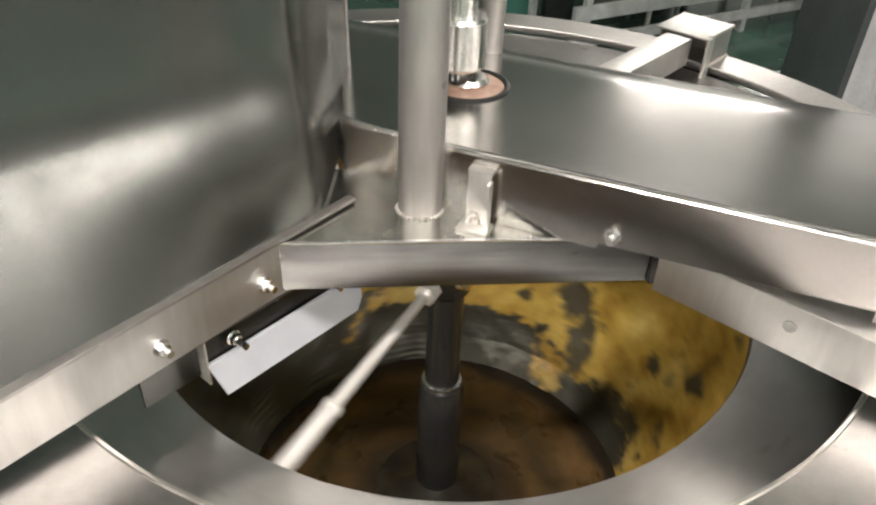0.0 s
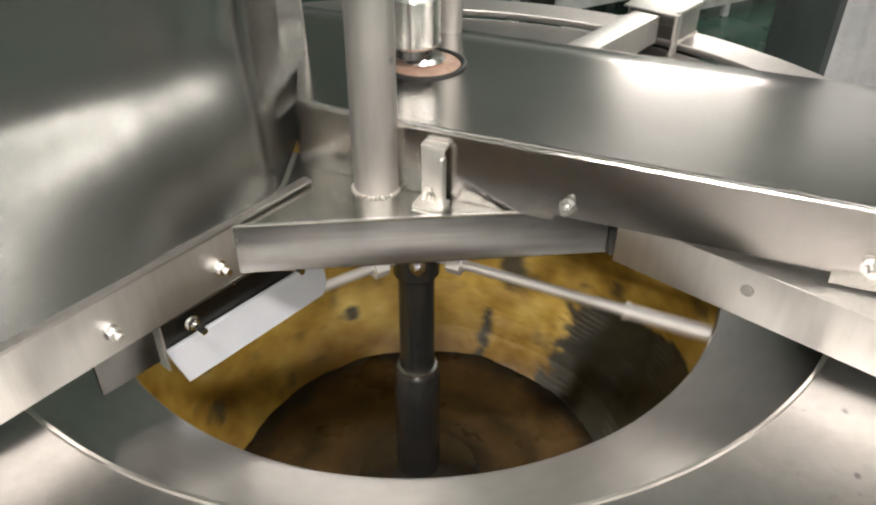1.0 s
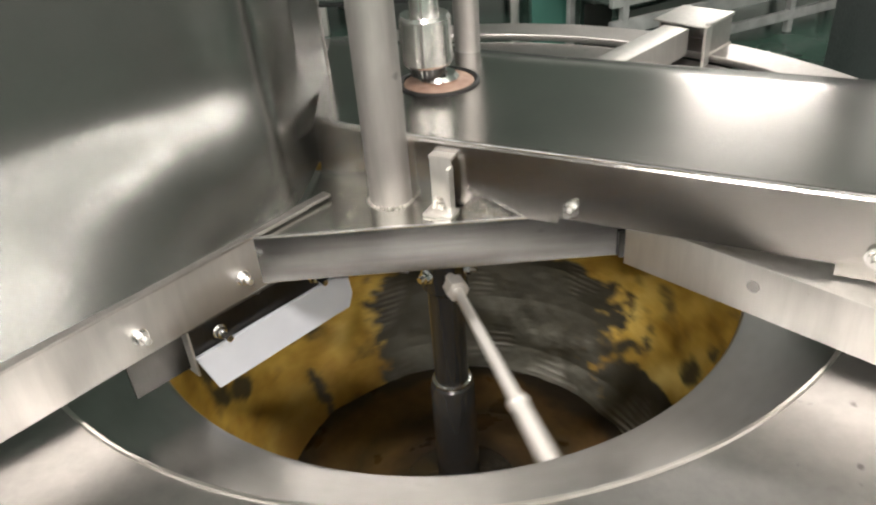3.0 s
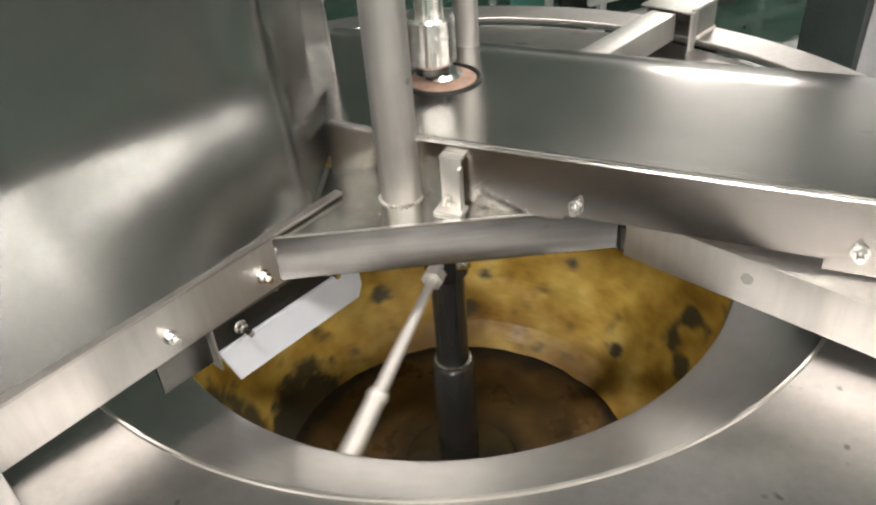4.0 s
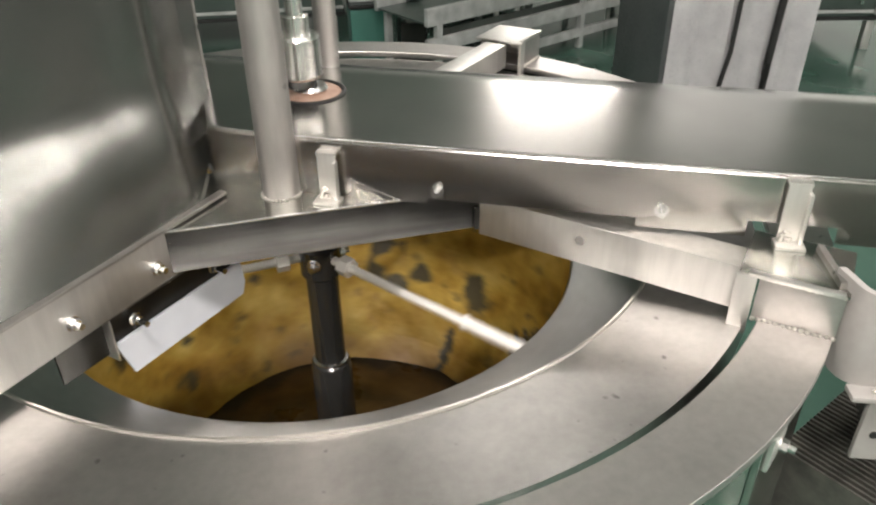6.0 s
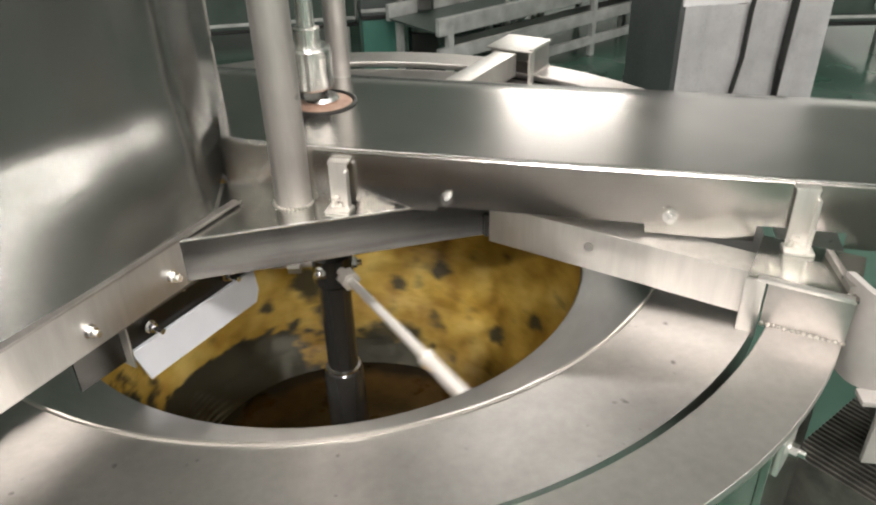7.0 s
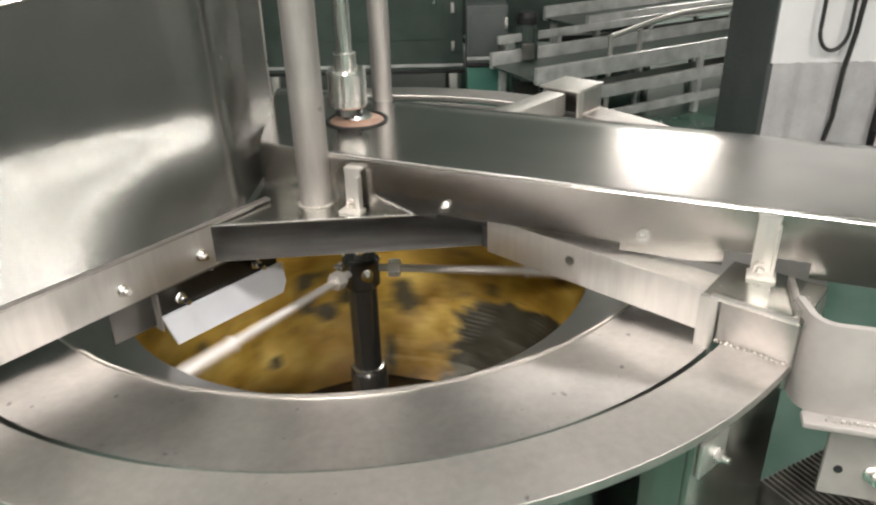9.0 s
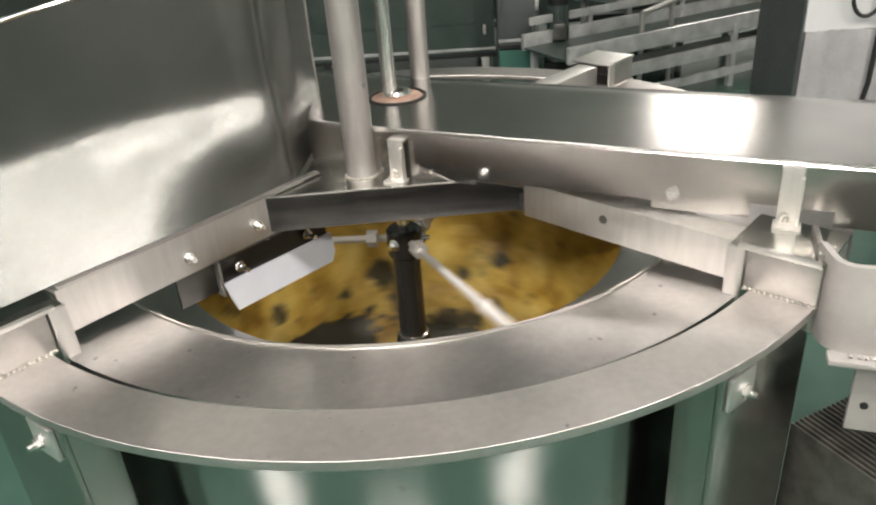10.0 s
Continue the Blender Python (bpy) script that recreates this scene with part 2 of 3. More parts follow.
def add_box(bm, sx, sy, sz, m=None, bevel=0.0):
    r = bmesh.ops.create_cube(bm, size=1.0)
    vs = r["verts"]
    bmesh.ops.scale(bm, vec=(sx, sy, sz), verts=vs)
    if bevel:
        es = list({e for v in vs for e in v.link_edges})
        g = bmesh.ops.bevel(bm, geom=es, offset=bevel, segments=2, affect="EDGES", profile=0.6)
        vs = list({v for f in g["faces"] for v in f.verts} | {v for v in vs if v.is_valid})
    if m is not None:
        bmesh.ops.transform(bm, matrix=m, verts=vs)
    return bm


def box(sx, sy, sz, m=None, bevel=0.0):
    return add_box(bmesh.new(), sx, sy, sz, m, bevel)


def add_cyl(bm, p, q, r, segs=20, r2=None, caps=True):
    p, q = Vector(p), Vector(q)
    d = q - p
    m = Matrix.Translation((p + q) / 2) @ d.to_track_quat("Z", "Y").to_matrix().to_4x4()
    bmesh.ops.create_cone(bm, cap_ends=caps, segments=segs, radius1=r, radius2=r if r2 is None else r2, depth=d.length, matrix=m)
    return bm


def cyl(p, q, r, segs=20, r2=None, caps=True):
    return add_cyl(bmesh.new(), p, q, r, segs, r2, caps)


def lathe(profile, segs=96, a0=0.0, a1=360.0, closed=False):
    """Turns a list of (radius, z) about z; closed joins the profile's end to its start."""
    bm = bmesh.new()
    full = abs(a1 - a0 - 360) < 1e-6
    count = segs if full else segs + 1
    rings = []
    for i in range(count):
        a = radians(a0 + (a1 - a0) * i / segs)
        rings.append([bm.verts.new((r * math.cos(a), r * math.sin(a), z)) for r, z in profile])
    k = len(profile)
    for i in range(segs):
        u, v = rings[i], rings[(i + 1) % count]
        for j in range(k if closed else k - 1):
            bm.faces.new((u[j], v[j], v[(j + 1) % k], u[(j + 1) % k]))
    if closed and not full:
        bm.faces.new(rings[0])
        bm.faces.new(rings[-1])
    return bm


def prism(points, z0, z1, bevel=0.0):
    """Upright prism over a plan of (x, y)."""
    bm = bmesh.new()
    lo = [bm.verts.new((x, y, z0)) for x, y in points]
    hi = [bm.verts.new((x, y, z1)) for x, y in points]
    bm.faces.new(lo)
    bm.faces.new(hi)
    k = len(points)
    for i in range(k):
        bm.faces.new((lo[i], lo[(i + 1) % k], hi[(i + 1) % k], hi[i]))
    if bevel:
        bmesh.ops.bevel(bm, geom=list(bm.edges), offset=bevel, segments=2, affect="EDGES", profile=0.6)
    return bm


def sweep(path, radius, segs=10):
    """A round cable or hose along points."""
    bm = bmesh.new()
    pts = [Vector(p) for p in path]
    rings = []
    for i, p in enumerate(pts):
        d = (pts[min(i + 1, len(pts) - 1)] - pts[max(i - 1, 0)]).normalized()
        q = d.to_track_quat("Z", "Y").to_matrix()
        rings.append([bm.verts.new(p + q @ Vector((radius * math.cos(2 * math.pi * k / segs), radius * math.sin(2 * math.pi * k / segs), 0))) for k in range(segs)])
    for u, v in zip(rings, rings[1:]):
        for k in range(segs):
            bm.faces.new((u[k], u[(k + 1) % segs], v[(k + 1) % segs], v[k]))
    bm.faces.new(rings[0])
    bm.faces.new(rings[-1])
    return bm


def along(a, b, z=0.0):
    """Pose at a (x, y, z) whose x axis runs level towards b."""
    ang = math.atan2(b[1] - a[1], b[0] - a[0])
    return Matrix.Translation((a[0], a[1], z)) @ Matrix.Rotation(ang, 4, "Z")


def bolt(name, m, parent=None, r=0.0085, label="bright hexagon bolt with washer", stud=0.008):
    """Hexagon head on a washer; the head points along the pose's z."""
    bm = bmesh.new()
    add_cyl(bm, (0, 0, 0), (0, 0, 0.0016), r * 1.22, 20)
    bmesh.ops.create_cone(bm, cap_ends=True, segments=6, radius1=r, radius2=r * 0.97, depth=0.007, matrix=Matrix.Translation((0, 0, 0.005)))
    add_cyl(bm, (0, 0, 0.008), (0, 0, 0.008 + stud), r * 0.55, 12)
    ob = part(name, bm, CHROME, parent, label)
    ob.matrix_basis = m
    return ob


def weld_bead(p, q, parent, r=0.0032, n=14):
    bm = bmesh.new()
    p, q = Vector(p), Vector(q)
    rnd = random.Random(int(1000 * (p.x + q.y)))
    for i in range(n):
        c = p.lerp(q, i / (n - 1)) + Vector((rnd.uniform(-1, 1), rnd.uniform(-1, 1), 0)) * r * 0.3
        bmesh.ops.create_icosphere(bm, subdivisions=1, radius=r * rnd.uniform(0.8, 1.25), matrix=Matrix.Translation(c))
    return part("weld_bead", bm, WELD, parent, "rough bright weld bead")


# ---- room ----
def room():
    bm = bmesh.new()
    add_box(bm, 16, 22, 0.2, pose(0.5, 5.5, -0.1))
    tagged(part("floor", bm, GREEN_FLOOR), "glossy green epoxy factory floor", "floor", kind="structure")
    # unseen walls; north and north-east ones made pale to lighten the lid's reflection
    for name, sx, sy, x, y in (("wall_north", 16, 0.2, 0.5, 16.6), ("wall_south", 16, 0.2, 0.5, -5.6), ("wall_east", 0.2, 8.5, 8.6, -1.25), ("wall_east_reflector", 0.2, 13.5, 8.6, 9.75), ("wall_west", 0.2, 22, -7.6, 5.5)):
        tagged(part(name, box(sx, sy, 4.2, pose(x, y, 2.1)), {"wall_east": WALL_GREEN, "wall_east_reflector": WALL, "wall_north": WALL}.get(name, WALL_DIM)), "painted factory wall out of view, toned for reflections", "wall", kind="structure")
    tagged(part("ceiling", box(16, 22, 0.2, pose(0.5, 5.5, 4.3)), CEILING), "pale panelled factory ceiling", "ceiling", kind="structure")


room()


def ceiling_light(x, y, rz=0.0, energy=120):
    r = root("ceiling_light", pose(x, y, 4.2, 0, 0, rz), label="long white fluorescent fitting added on the ceiling out of view", category="ceiling light", group="ceiling lights", kind="")
    part("housing", box(1.3, 0.26, 0.06, pose(0, 0, -0.03), 0.01), WHITE_PAINT, r)
    part("diffuser", box(1.24, 0.2, 0.07, pose(0, 0, -0.094), 0.02), TUBE_GLOW, r, "glowing white diffuser")
    lamp = bpy.data.lights.new("ceiling_lamp", "AREA")
    lamp.shape, lamp.size, lamp.size_y, lamp.energy = "RECTANGLE", 1.24, 0.24, energy
    lamp.color = (1.0, 0.93, 0.87)
    lo = new("ceiling_lamp", lamp)
    lo.matrix_basis = pose(x, y, 4.06, 0, 0, rz)
    return r


# no fitting is in view; the front rows are assumed general room light
for lx in (-3.4, -0.2, 3.0):
    for ly in (-3.6, -1.0):
        ceiling_light(lx, ly)
ceiling_light(3.7, 11.2, 0, 210)
ceiling_light(5.1, 11.2, 0, 210)
# weak extra fitting, added only to brighten the cover ring
ceiling_light(1.3, 4.4, 0, 7)
# unseen east fittings, placed to put the bright streak in the raised sheet
for ly in (-3.8, -1.9, 0.0):
    ceiling_light(7.0, ly, 90, 52)

# ---- vessel ----
BLOCKS = (-39.2, 49.0, 137.0, -129.8)
LEGS = (-49.0, 49.0, 137.0, -124.0)
LEFT_A, LEFT_B = Vector((-0.118, 0.836)), Vector((-0.372, 0.508))
RIGHT_A, RIGHT_B = Vector((0.2317, 0.8005)), Vector((0.482, 0.5755))


def vessel():
    v = root("centrifuge_vessel", pose(CX, CY, 0), label="round polished stainless centrifuge vessel on the green floor", category="vessel")
    part("shell", lathe([(0.628, 0.02), (0.642, 0.03), (0.642, 0.815), (0.628, 0.815), (0.628, 0.02)], 128, closed=False), STEEL_VESSEL, v, "polished outer shell with green reflections")
    part("cover_ring", lathe([(0.522, 0.846), (0.5245, 0.8495), (0.53, 0.849), (0.652, 0.8565), (0.652, 0.815), (0.646, 0.815), (0.646, 0.851), (0.522, 0.8425)], 160, closed=True), STEEL_ANNULUS, v, "flat satin cover ring round the mouth")
    bead = lathe([(0.5215, 0.8455), (0.5235, 0.852), (0.5265, 0.852), (0.5275, 0.849), (0.525, 0.842)], 200, closed=True)
    for e in bead.verts:
        a = math.atan2(e.co.y, e.co.x)
        e.co.z += 0.0012 * noise.noise(Vector((60 * math.cos(a), 60 * math.sin(a), 3.0)))
    part("mouth_edge", bead, WELD, v, "bright ground edge of the mouth")
    part("vessel_bottom", lathe([(0.0, 0.05), (0.63, 0.05), (0.63, 0.03), (0.0, 0.03)], 64), STEEL_DARK, v)
    return v


def ring_frame():
    f = root("support_ring", pose(CX, CY, 0), label="flat welded steel support ring on four legs round the vessel", category="frame")
    part("ring", lathe([(0.666, 0.860), (0.666, 0.867), (0.667, 0.8685), (0.744, 0.8685), (0.7445, 0.8680), (0.7445, 0.857), (0.743, 0.855), (0.6675, 0.855)], 160, closed=True), STEEL_RING, f, "satin ground flat ring with scuffs")
    for a in LEGS:
        m = pose(0, 0, 0, 0, 0, a)
        # folded leg plate below the ring
        lg = part("leg", box(0.008, 0.19, 0.855, m @ pose(0.727, 0, 0.4275), 0.002), STEEL_LEG, f, "folded stainless leg plate with green sheen")
        for s in (-1, 1):
            part("leg_flange", box(0.05, 0.006, 0.855, m @ pose(0.698, s * 0.0915, 0.4275), 0.002), STEEL_LEG, lg)
        side = -1 if a > -90 else 1
        part("tab", box(0.006, 0.05, 0.045, m @ pose(0.7345, side * 0.062, 0.822), 0.002), STEEL_MATT, f)
        bolt("bolt", m @ pose(0.7378, side * 0.058, 0.818) @ pose(0, 0, 0, 0, 90, 0), f, 0.0075)
    return f


def block(a):
    """Fabricated box on the ring that carries a beam's end."""
    m = pose(CX, CY, 0, 0, 0, a)
    b = root("beam_block", m, label="welded sheet steel box carrying a beam on the ring", category="bracket", group="beam blocks")
    side = -1 if a > -90 else 1
    part("top_plate", box(0.113, 0.102, 0.004, pose(0.690, 0, 0.9245), 0.0015), STEEL_MATT if a > 0 else STEEL_LEG, b)
    for k in (-1, 1):
        part("side_plate", box(0.088, 0.004, 0.0535, pose(0.700, k * 0.048, 0.8957), 0.001), STEEL_RING, b, "grey side plate with welded seams")
    part("end_plate", box(0.004, 0.092, 0.0535, pose(0.742, 0, 0.8957), 0.001), STEEL_RING, b)
    # tongue that hangs in front of the beam's end
    part("tongue", box(0.022, 0.006, 0.078, pose(0.643, side * 0.0535, 0.887), 0.002), STEEL_MATT, b, "pale bent tongue over the beam's end")
    part("front_lip", box(0.098, 0.009, 0.006, pose(0.693, side * 0.0505, 0.9262), 0.0022), STEEL_MATT, b, "bright folded front lip")
    weld_bead((0.658, side * 0.0515, 0.8695), (0.742, side * 0.0515, 0.8695), b)
    weld_bead((0.650, side * 0.0515, 0.9235), (0.742, side * 0.0515, 0.9235), b, 0.002)
    return b


vessel()
ring_frame()
for a in BLOCKS:
    block(a)


def beam(name, a, b, z0, z1, thick, side, material, label):
    """Flat bar on edge from a to b; side is +1 or -1 for the way that its return flange turns."""
    d = (b - a).length
    m = along(a, b)
    r = root(name, m, label=label, category="beam")
    part("web", box(d, thick, z1 - z0, pose(d / 2, side * thick / 2, (z0 + z1) / 2), 0.0015), material, r)
    part("flange", box(d, 0.045, thick, pose(d / 2, side * (0.0225 + thick), z1 - thick / 2 - 0.002), 0.001), material, r)
    return r


lbeam = beam("left_beam", LEFT_A, LEFT_B, 0.867, 0.931, 0.005, -1, STEEL_MATT, "pale satin flat steel beam with bolts")
rbeam = beam("right_beam", RIGHT_A, RIGHT_B, 0.866, 0.923, 0.005, 1, STEEL_MATT, "pale satin flat steel beam with a plugged hole")
for s in (0.104, 0.228):
    bolt("bolt", pose(s, 0.0003, 0.893, -90, 0, 0), lbeam, 0.007)
part("plug", cyl((0.144, -0.0006, 0.899), (0.144, 0.004, 0.899), 0.0065, 16), STEEL_DARK, rbeam)


for ang in (49.0, 137.0):
    p0 = Vector((CX + 0.20 * math.cos(radians(ang)), CY + 0.20 * math.sin(radians(ang))))
    p1 = Vector((CX + 0.63 * math.cos(radians(ang)), CY + 0.63 * math.sin(radians(ang))))
    rb = root("rear_beam", along(p0, p1), label="pale square steel tube running from the ring under the cover", category="beam", group="rear beams")
    part("tube", box((p1 - p0).length, 0.05, 0.05, pose((p1 - p0).length / 2, 0, 0.897), 0.004), STEEL_MATT, rb)


def bracket():
    """Triangular bridge plate with a folded front at the apex of the beams."""
    r = root("bridge_bracket", label="triangular folded steel bracket joining the two beams", category="bracket")
    a, b = Vector((-0.173, 0.774)), Vector((0.246, 0.8095))
    d = (b - a).length
    m = along(a, b)
    # front face, cut down towards the right beam
    outline = [(0, -0.871), (d, -0.8735), (d, -0.904), (d * 0.97, -0.912), (d * 0.79, -0.929), (0, -0.929)]
    face = prism(outline, -0.002, 0.002, 0.0008)
    bmesh.ops.transform(face, matrix=m @ Matrix.Rotation(radians(-90), 4, "X"), verts=face.verts)
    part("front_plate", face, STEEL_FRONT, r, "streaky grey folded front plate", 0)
    pts = [(a.x, a.y + 0.003), (b.x, b.y + 0.003), (0.235, 0.822), (0.15, 0.846), (0.085, 0.875), (-0.05, 0.925), (-0.135, 0.935), (-0.15, 0.90)]
    part("top_plate", prism(pts, 0.9245, 0.9292, 0.001), STEEL_LEG, r, "", 0)
    part("edge_strip", box(d * 0.79, 0.0035, 0.0025, m @ pose(d * 0.395, -0.0015, 0.9305), 0.0008), CHROME, r, "bright ground top edge")
    weld_bead((a.x - 0.002, a.y - 0.004, 0.874), (a.x - 0.002, a.y - 0.004, 0.928), r, 0.0035, 12)
    weld_bead((b.x + 0.002, b.y - 0.003, 0.876), (b.x + 0.002, b.y - 0.003, 0.902), r, 0.003, 8)
    part("end_tab", box(0.005, 0.009, 0.064, m @ pose(-0.002, -0.004, 0.893), 0.0015), STEEL_MATT, r)
    # small block added to darken the right end of the front plate
    part("dark_end_block", box(0.020, 0.007, 0.032, m @ pose(d - 0.011, -0.0045, 0.889), 0.002), BLACKENED, r, "small dark block at the plate's right end")
    part("side_cheek", box(0.004, 0.05, 0.05, m @ pose(d - 0.002, 0.024, 0.899), 0.001), STEEL_DARK, r)
    return r


bracket()


def post_pipe():
    p = root("upright_pipe", pose(-0.0256, 0.852, 0.9292), label="upright pickled steel pipe welded onto the bracket plate", category="pipe")
    part("tube", lathe([(0.0245, 0.0), (0.0245, 1.1), (0.0215, 1.1), (0.0215, 0.0)], 40, closed=True), STEEL_PIPE, p)
    bm = bmesh.new()
    rnd = random.Random(4)
    for i in range(30):
        a = 2 * math.pi * i / 30
        bmesh.ops.create_icosphere(bm, subdivisions=1, radius=rnd.uniform(0.0018, 0.0030), matrix=Matrix.Translation((0.0255 * math.cos(a), 0.0255 * math.sin(a), 0.001)))
    part("weld_bead", bm, WELD, p, "lumpy bright weld round the foot")
    return p


post_pipe()


def rear_pipe():
    p = root("rear_pipe", pose(0.06, 1.14, 0.985), label="slim upright steel guide pipe behind the shaft", category="pipe")
    part("tube", cyl((0, 0, 0), (0, 0, 1.0), 0.018, 28), STEEL_PIPE, p)
    return p


rear_pipe()


def upright_bar():
    b = root("upright_bar", pose(-0.150, 1.13, 0.94, 0, 0, 20), label="narrow upright steel bar beside the covers", category="bar")
    part("flat", box(0.012, 0.05, 0.95, pose(0, 0, 0.475), 0.002), STEEL_DARK, b)
    part("lip", box(0.030, 0.006, 0.93, pose(-0.018, -0.028, 0.49), 0.0015), STEEL_RING, b)
    return b


upright_bar()


def strap_clip(m, tall, label):
    """Bent strap that hooks on the cover's skirt and is welded below."""
    r = root("strap_clip", m, label=label, category="clip", group="strap clips")
    bm = bmesh.new()
    add_box(bm, 0.025, 0.004, tall, pose(0, 0, tall / 2), 0.001)
    add_box(bm, 0.004, 0.012, tall * 0.9, pose(0.0125, -0.005, tall * 0.45), 0.001)
    add_box(bm, 0.027, 0.026, 0.004, pose(0, 0.011, tall + 0.0015), 0.001)
    add_box(bm, 0.034, 0.024, 0.004, pose(0.001, -0.009, 0.002), 0.001)
    part("strap", bm, STEEL_MATT, r)
    rnd = random.Random(7)
    bm = bmesh.new()
    for i in range(9):
        bmesh.ops.create_icosphere(bm, subdivisions=1, radius=rnd.uniform(0.0028, 0.005), matrix=Matrix.Translation((rnd.uniform(-0.01, 0.004), -0.005, 0.004 + rnd.uniform(0.0, 0.012))))
    part("weld_blob", bm, WELD, r, "lumpy bright weld at the foot")
    return r


# ---- covers ----
FRONT_A = Vector((-0.118, 0.9005))
FRONT_DIR = Vector((0.9256, -0.3785))
BACK_DIR = Vector((0.3785, 0.9256))


def cover_height(u, w):
    return 1.0095 - 0.003 * w - 1.85 * max(0.0, w - 0.24) ** 2


def lying_cover():
    r = root("lying_cover", label="half cover of brushed stainless sheet lying over the vessel", category="cover")
    bm = bmesh.new()
    nu, nw = 70, 34
    ulen, wlen = 1.22, 0.40
    grid = {}
    for i in range(nu + 1):
        for j in range(nw + 1):
            w = wlen * (1 - 0.08 * i / nu) * j / nw
            left = -0.55 * min(w, 0.30) - 0.2 * max(0.0, w - 0.30) + 1.2 * max(0.0, w - 0.34) ** 1.3
            u = left + (ulen - left) * i / nu
            q = FRONT_A + FRONT_DIR * u + BACK_DIR * w
            bow = 0.012 * math.exp(-max(0.0, u) / 0.06)
            grid[i, j] = (q.x + BACK_DIR.x * bow, q.y + BACK_DIR.y * bow, cover_height(u, w))
    vt = {}
    for k, c in grid.items():
        vt[k] = bm.verts.new(c)
    for i in range(nu):
        for j in range(nw):
            bm.faces.new((vt[i, j], vt[i + 1, j], vt[i + 1, j + 1], vt[i, j + 1]))
    rim_edges = [e for e in bm.edges if e.is_boundary]
    low = {v: bm.verts.new((v.co.x, v.co.y, v.co.z - 0.003)) for v in list(bm.verts)}
    for f in list(bm.faces):
        bm.faces.new([low[v] for v in reversed(f.verts)])
    for e in rim_edges:
        a, b = e.verts
        bm.faces.new((a, b, low[b], low[a]))
    part("top_sheet", bm, STEEL_LID, r, "softly domed brushed top sheet")
    # skirt
    bm = bmesh.new()
    n = 80
    rows = []
    steps = [(0.0, 0.930), (0.30, 0.937), (0.562, 0.925), (0.69, 0.946), (0.79, 0.925), (ulen, 0.925)]
    us = [(ulen * i / n, None) for i in range(n + 1)]
    for (k0, z0), (k1, z1) in zip(steps, steps[1:]):
        us += [(k1 - 0.0004, z0), (k1, z1)]
    for u, fixed in sorted(us, key=lambda p: p[0]):
        q = FRONT_A + FRONT_DIR * u + BACK_DIR * (0.012 * math.exp(-u / 0.06)) - BACK_DIR * 0.0045
        low = fixed or [z for k, z in steps if k <= u + 1e-9][-1]
        rows.append([bm.verts.new((q.x, q.y, low)), bm.verts.new((q.x, q.y, 1.004)), bm.verts.new((q.x + BACK_DIR.x * 0.004, q.y + BACK_DIR.y * 0.004, 1.0085))])
    for a, b in zip(rows, rows[1:]):
        for k in range(2):
            bm.faces.new((a[k], b[k], b[k + 1], a[k + 1]))
    bmesh.ops.solidify(bm, geom=list(bm.faces), thickness=-0.003)
    part("skirt", bm, STEEL_SKIRT, r, "folded vertical front skirt")
    edge = [(FRONT_A + FRONT_DIR * (ulen * i / n) + BACK_DIR * (0.012 * math.exp(-(ulen * i / n) / 0.06)) - BACK_DIR * 0.003) for i in range(n + 1)]
    part("fold_edge", sweep([(e.x, e.y, 1.0088) for e in edge], 0.0011, 8), CHROME, r, "bright bent edge")
    # end return
    q0, q1 = FRONT_A + BACK_DIR * 0.012, FRONT_A + BACK_DIR * 0.30 - FRONT_DIR * 0.21
    m = along(q0, q1)
    part("end_return", box((q1 - q0).length, 0.003, 0.07, m @ pose((q1 - q0).length / 2, 0.0, 0.945), 0.001), STEEL_LID, r)
    for u in (0.314, 0.590):
        q = FRONT_A + FRONT_DIR * u - BACK_DIR * 0.005
        bolt("bolt", Matrix.Translation((q.x, q.y, 0.951)) @ Matrix.Rotation(math.atan2(FRONT_DIR.y, FRONT_DIR.x), 4, "Z") @ pose(0, 0, 0, 90, 0, 0), r, 0.0072)
    return r


lying_cover()


def clip_at(u, z, tall, label, out=0.012):
    q = FRONT_A + FRONT_DIR * u - BACK_DIR * out
    ang = math.degrees(math.atan2(FRONT_DIR.y, FRONT_DIR.x))
    return strap_clip(pose(q.x, q.y, z, 0, 0, ang), tall, label)


clip_at(0.172, 0.9292, 0.062, "short bent strap clip welded on the bracket plate", 0.014)
clip_at(0.735, 0.9265, 0.075, "bent strap clip standing on the beam block", 0.014)


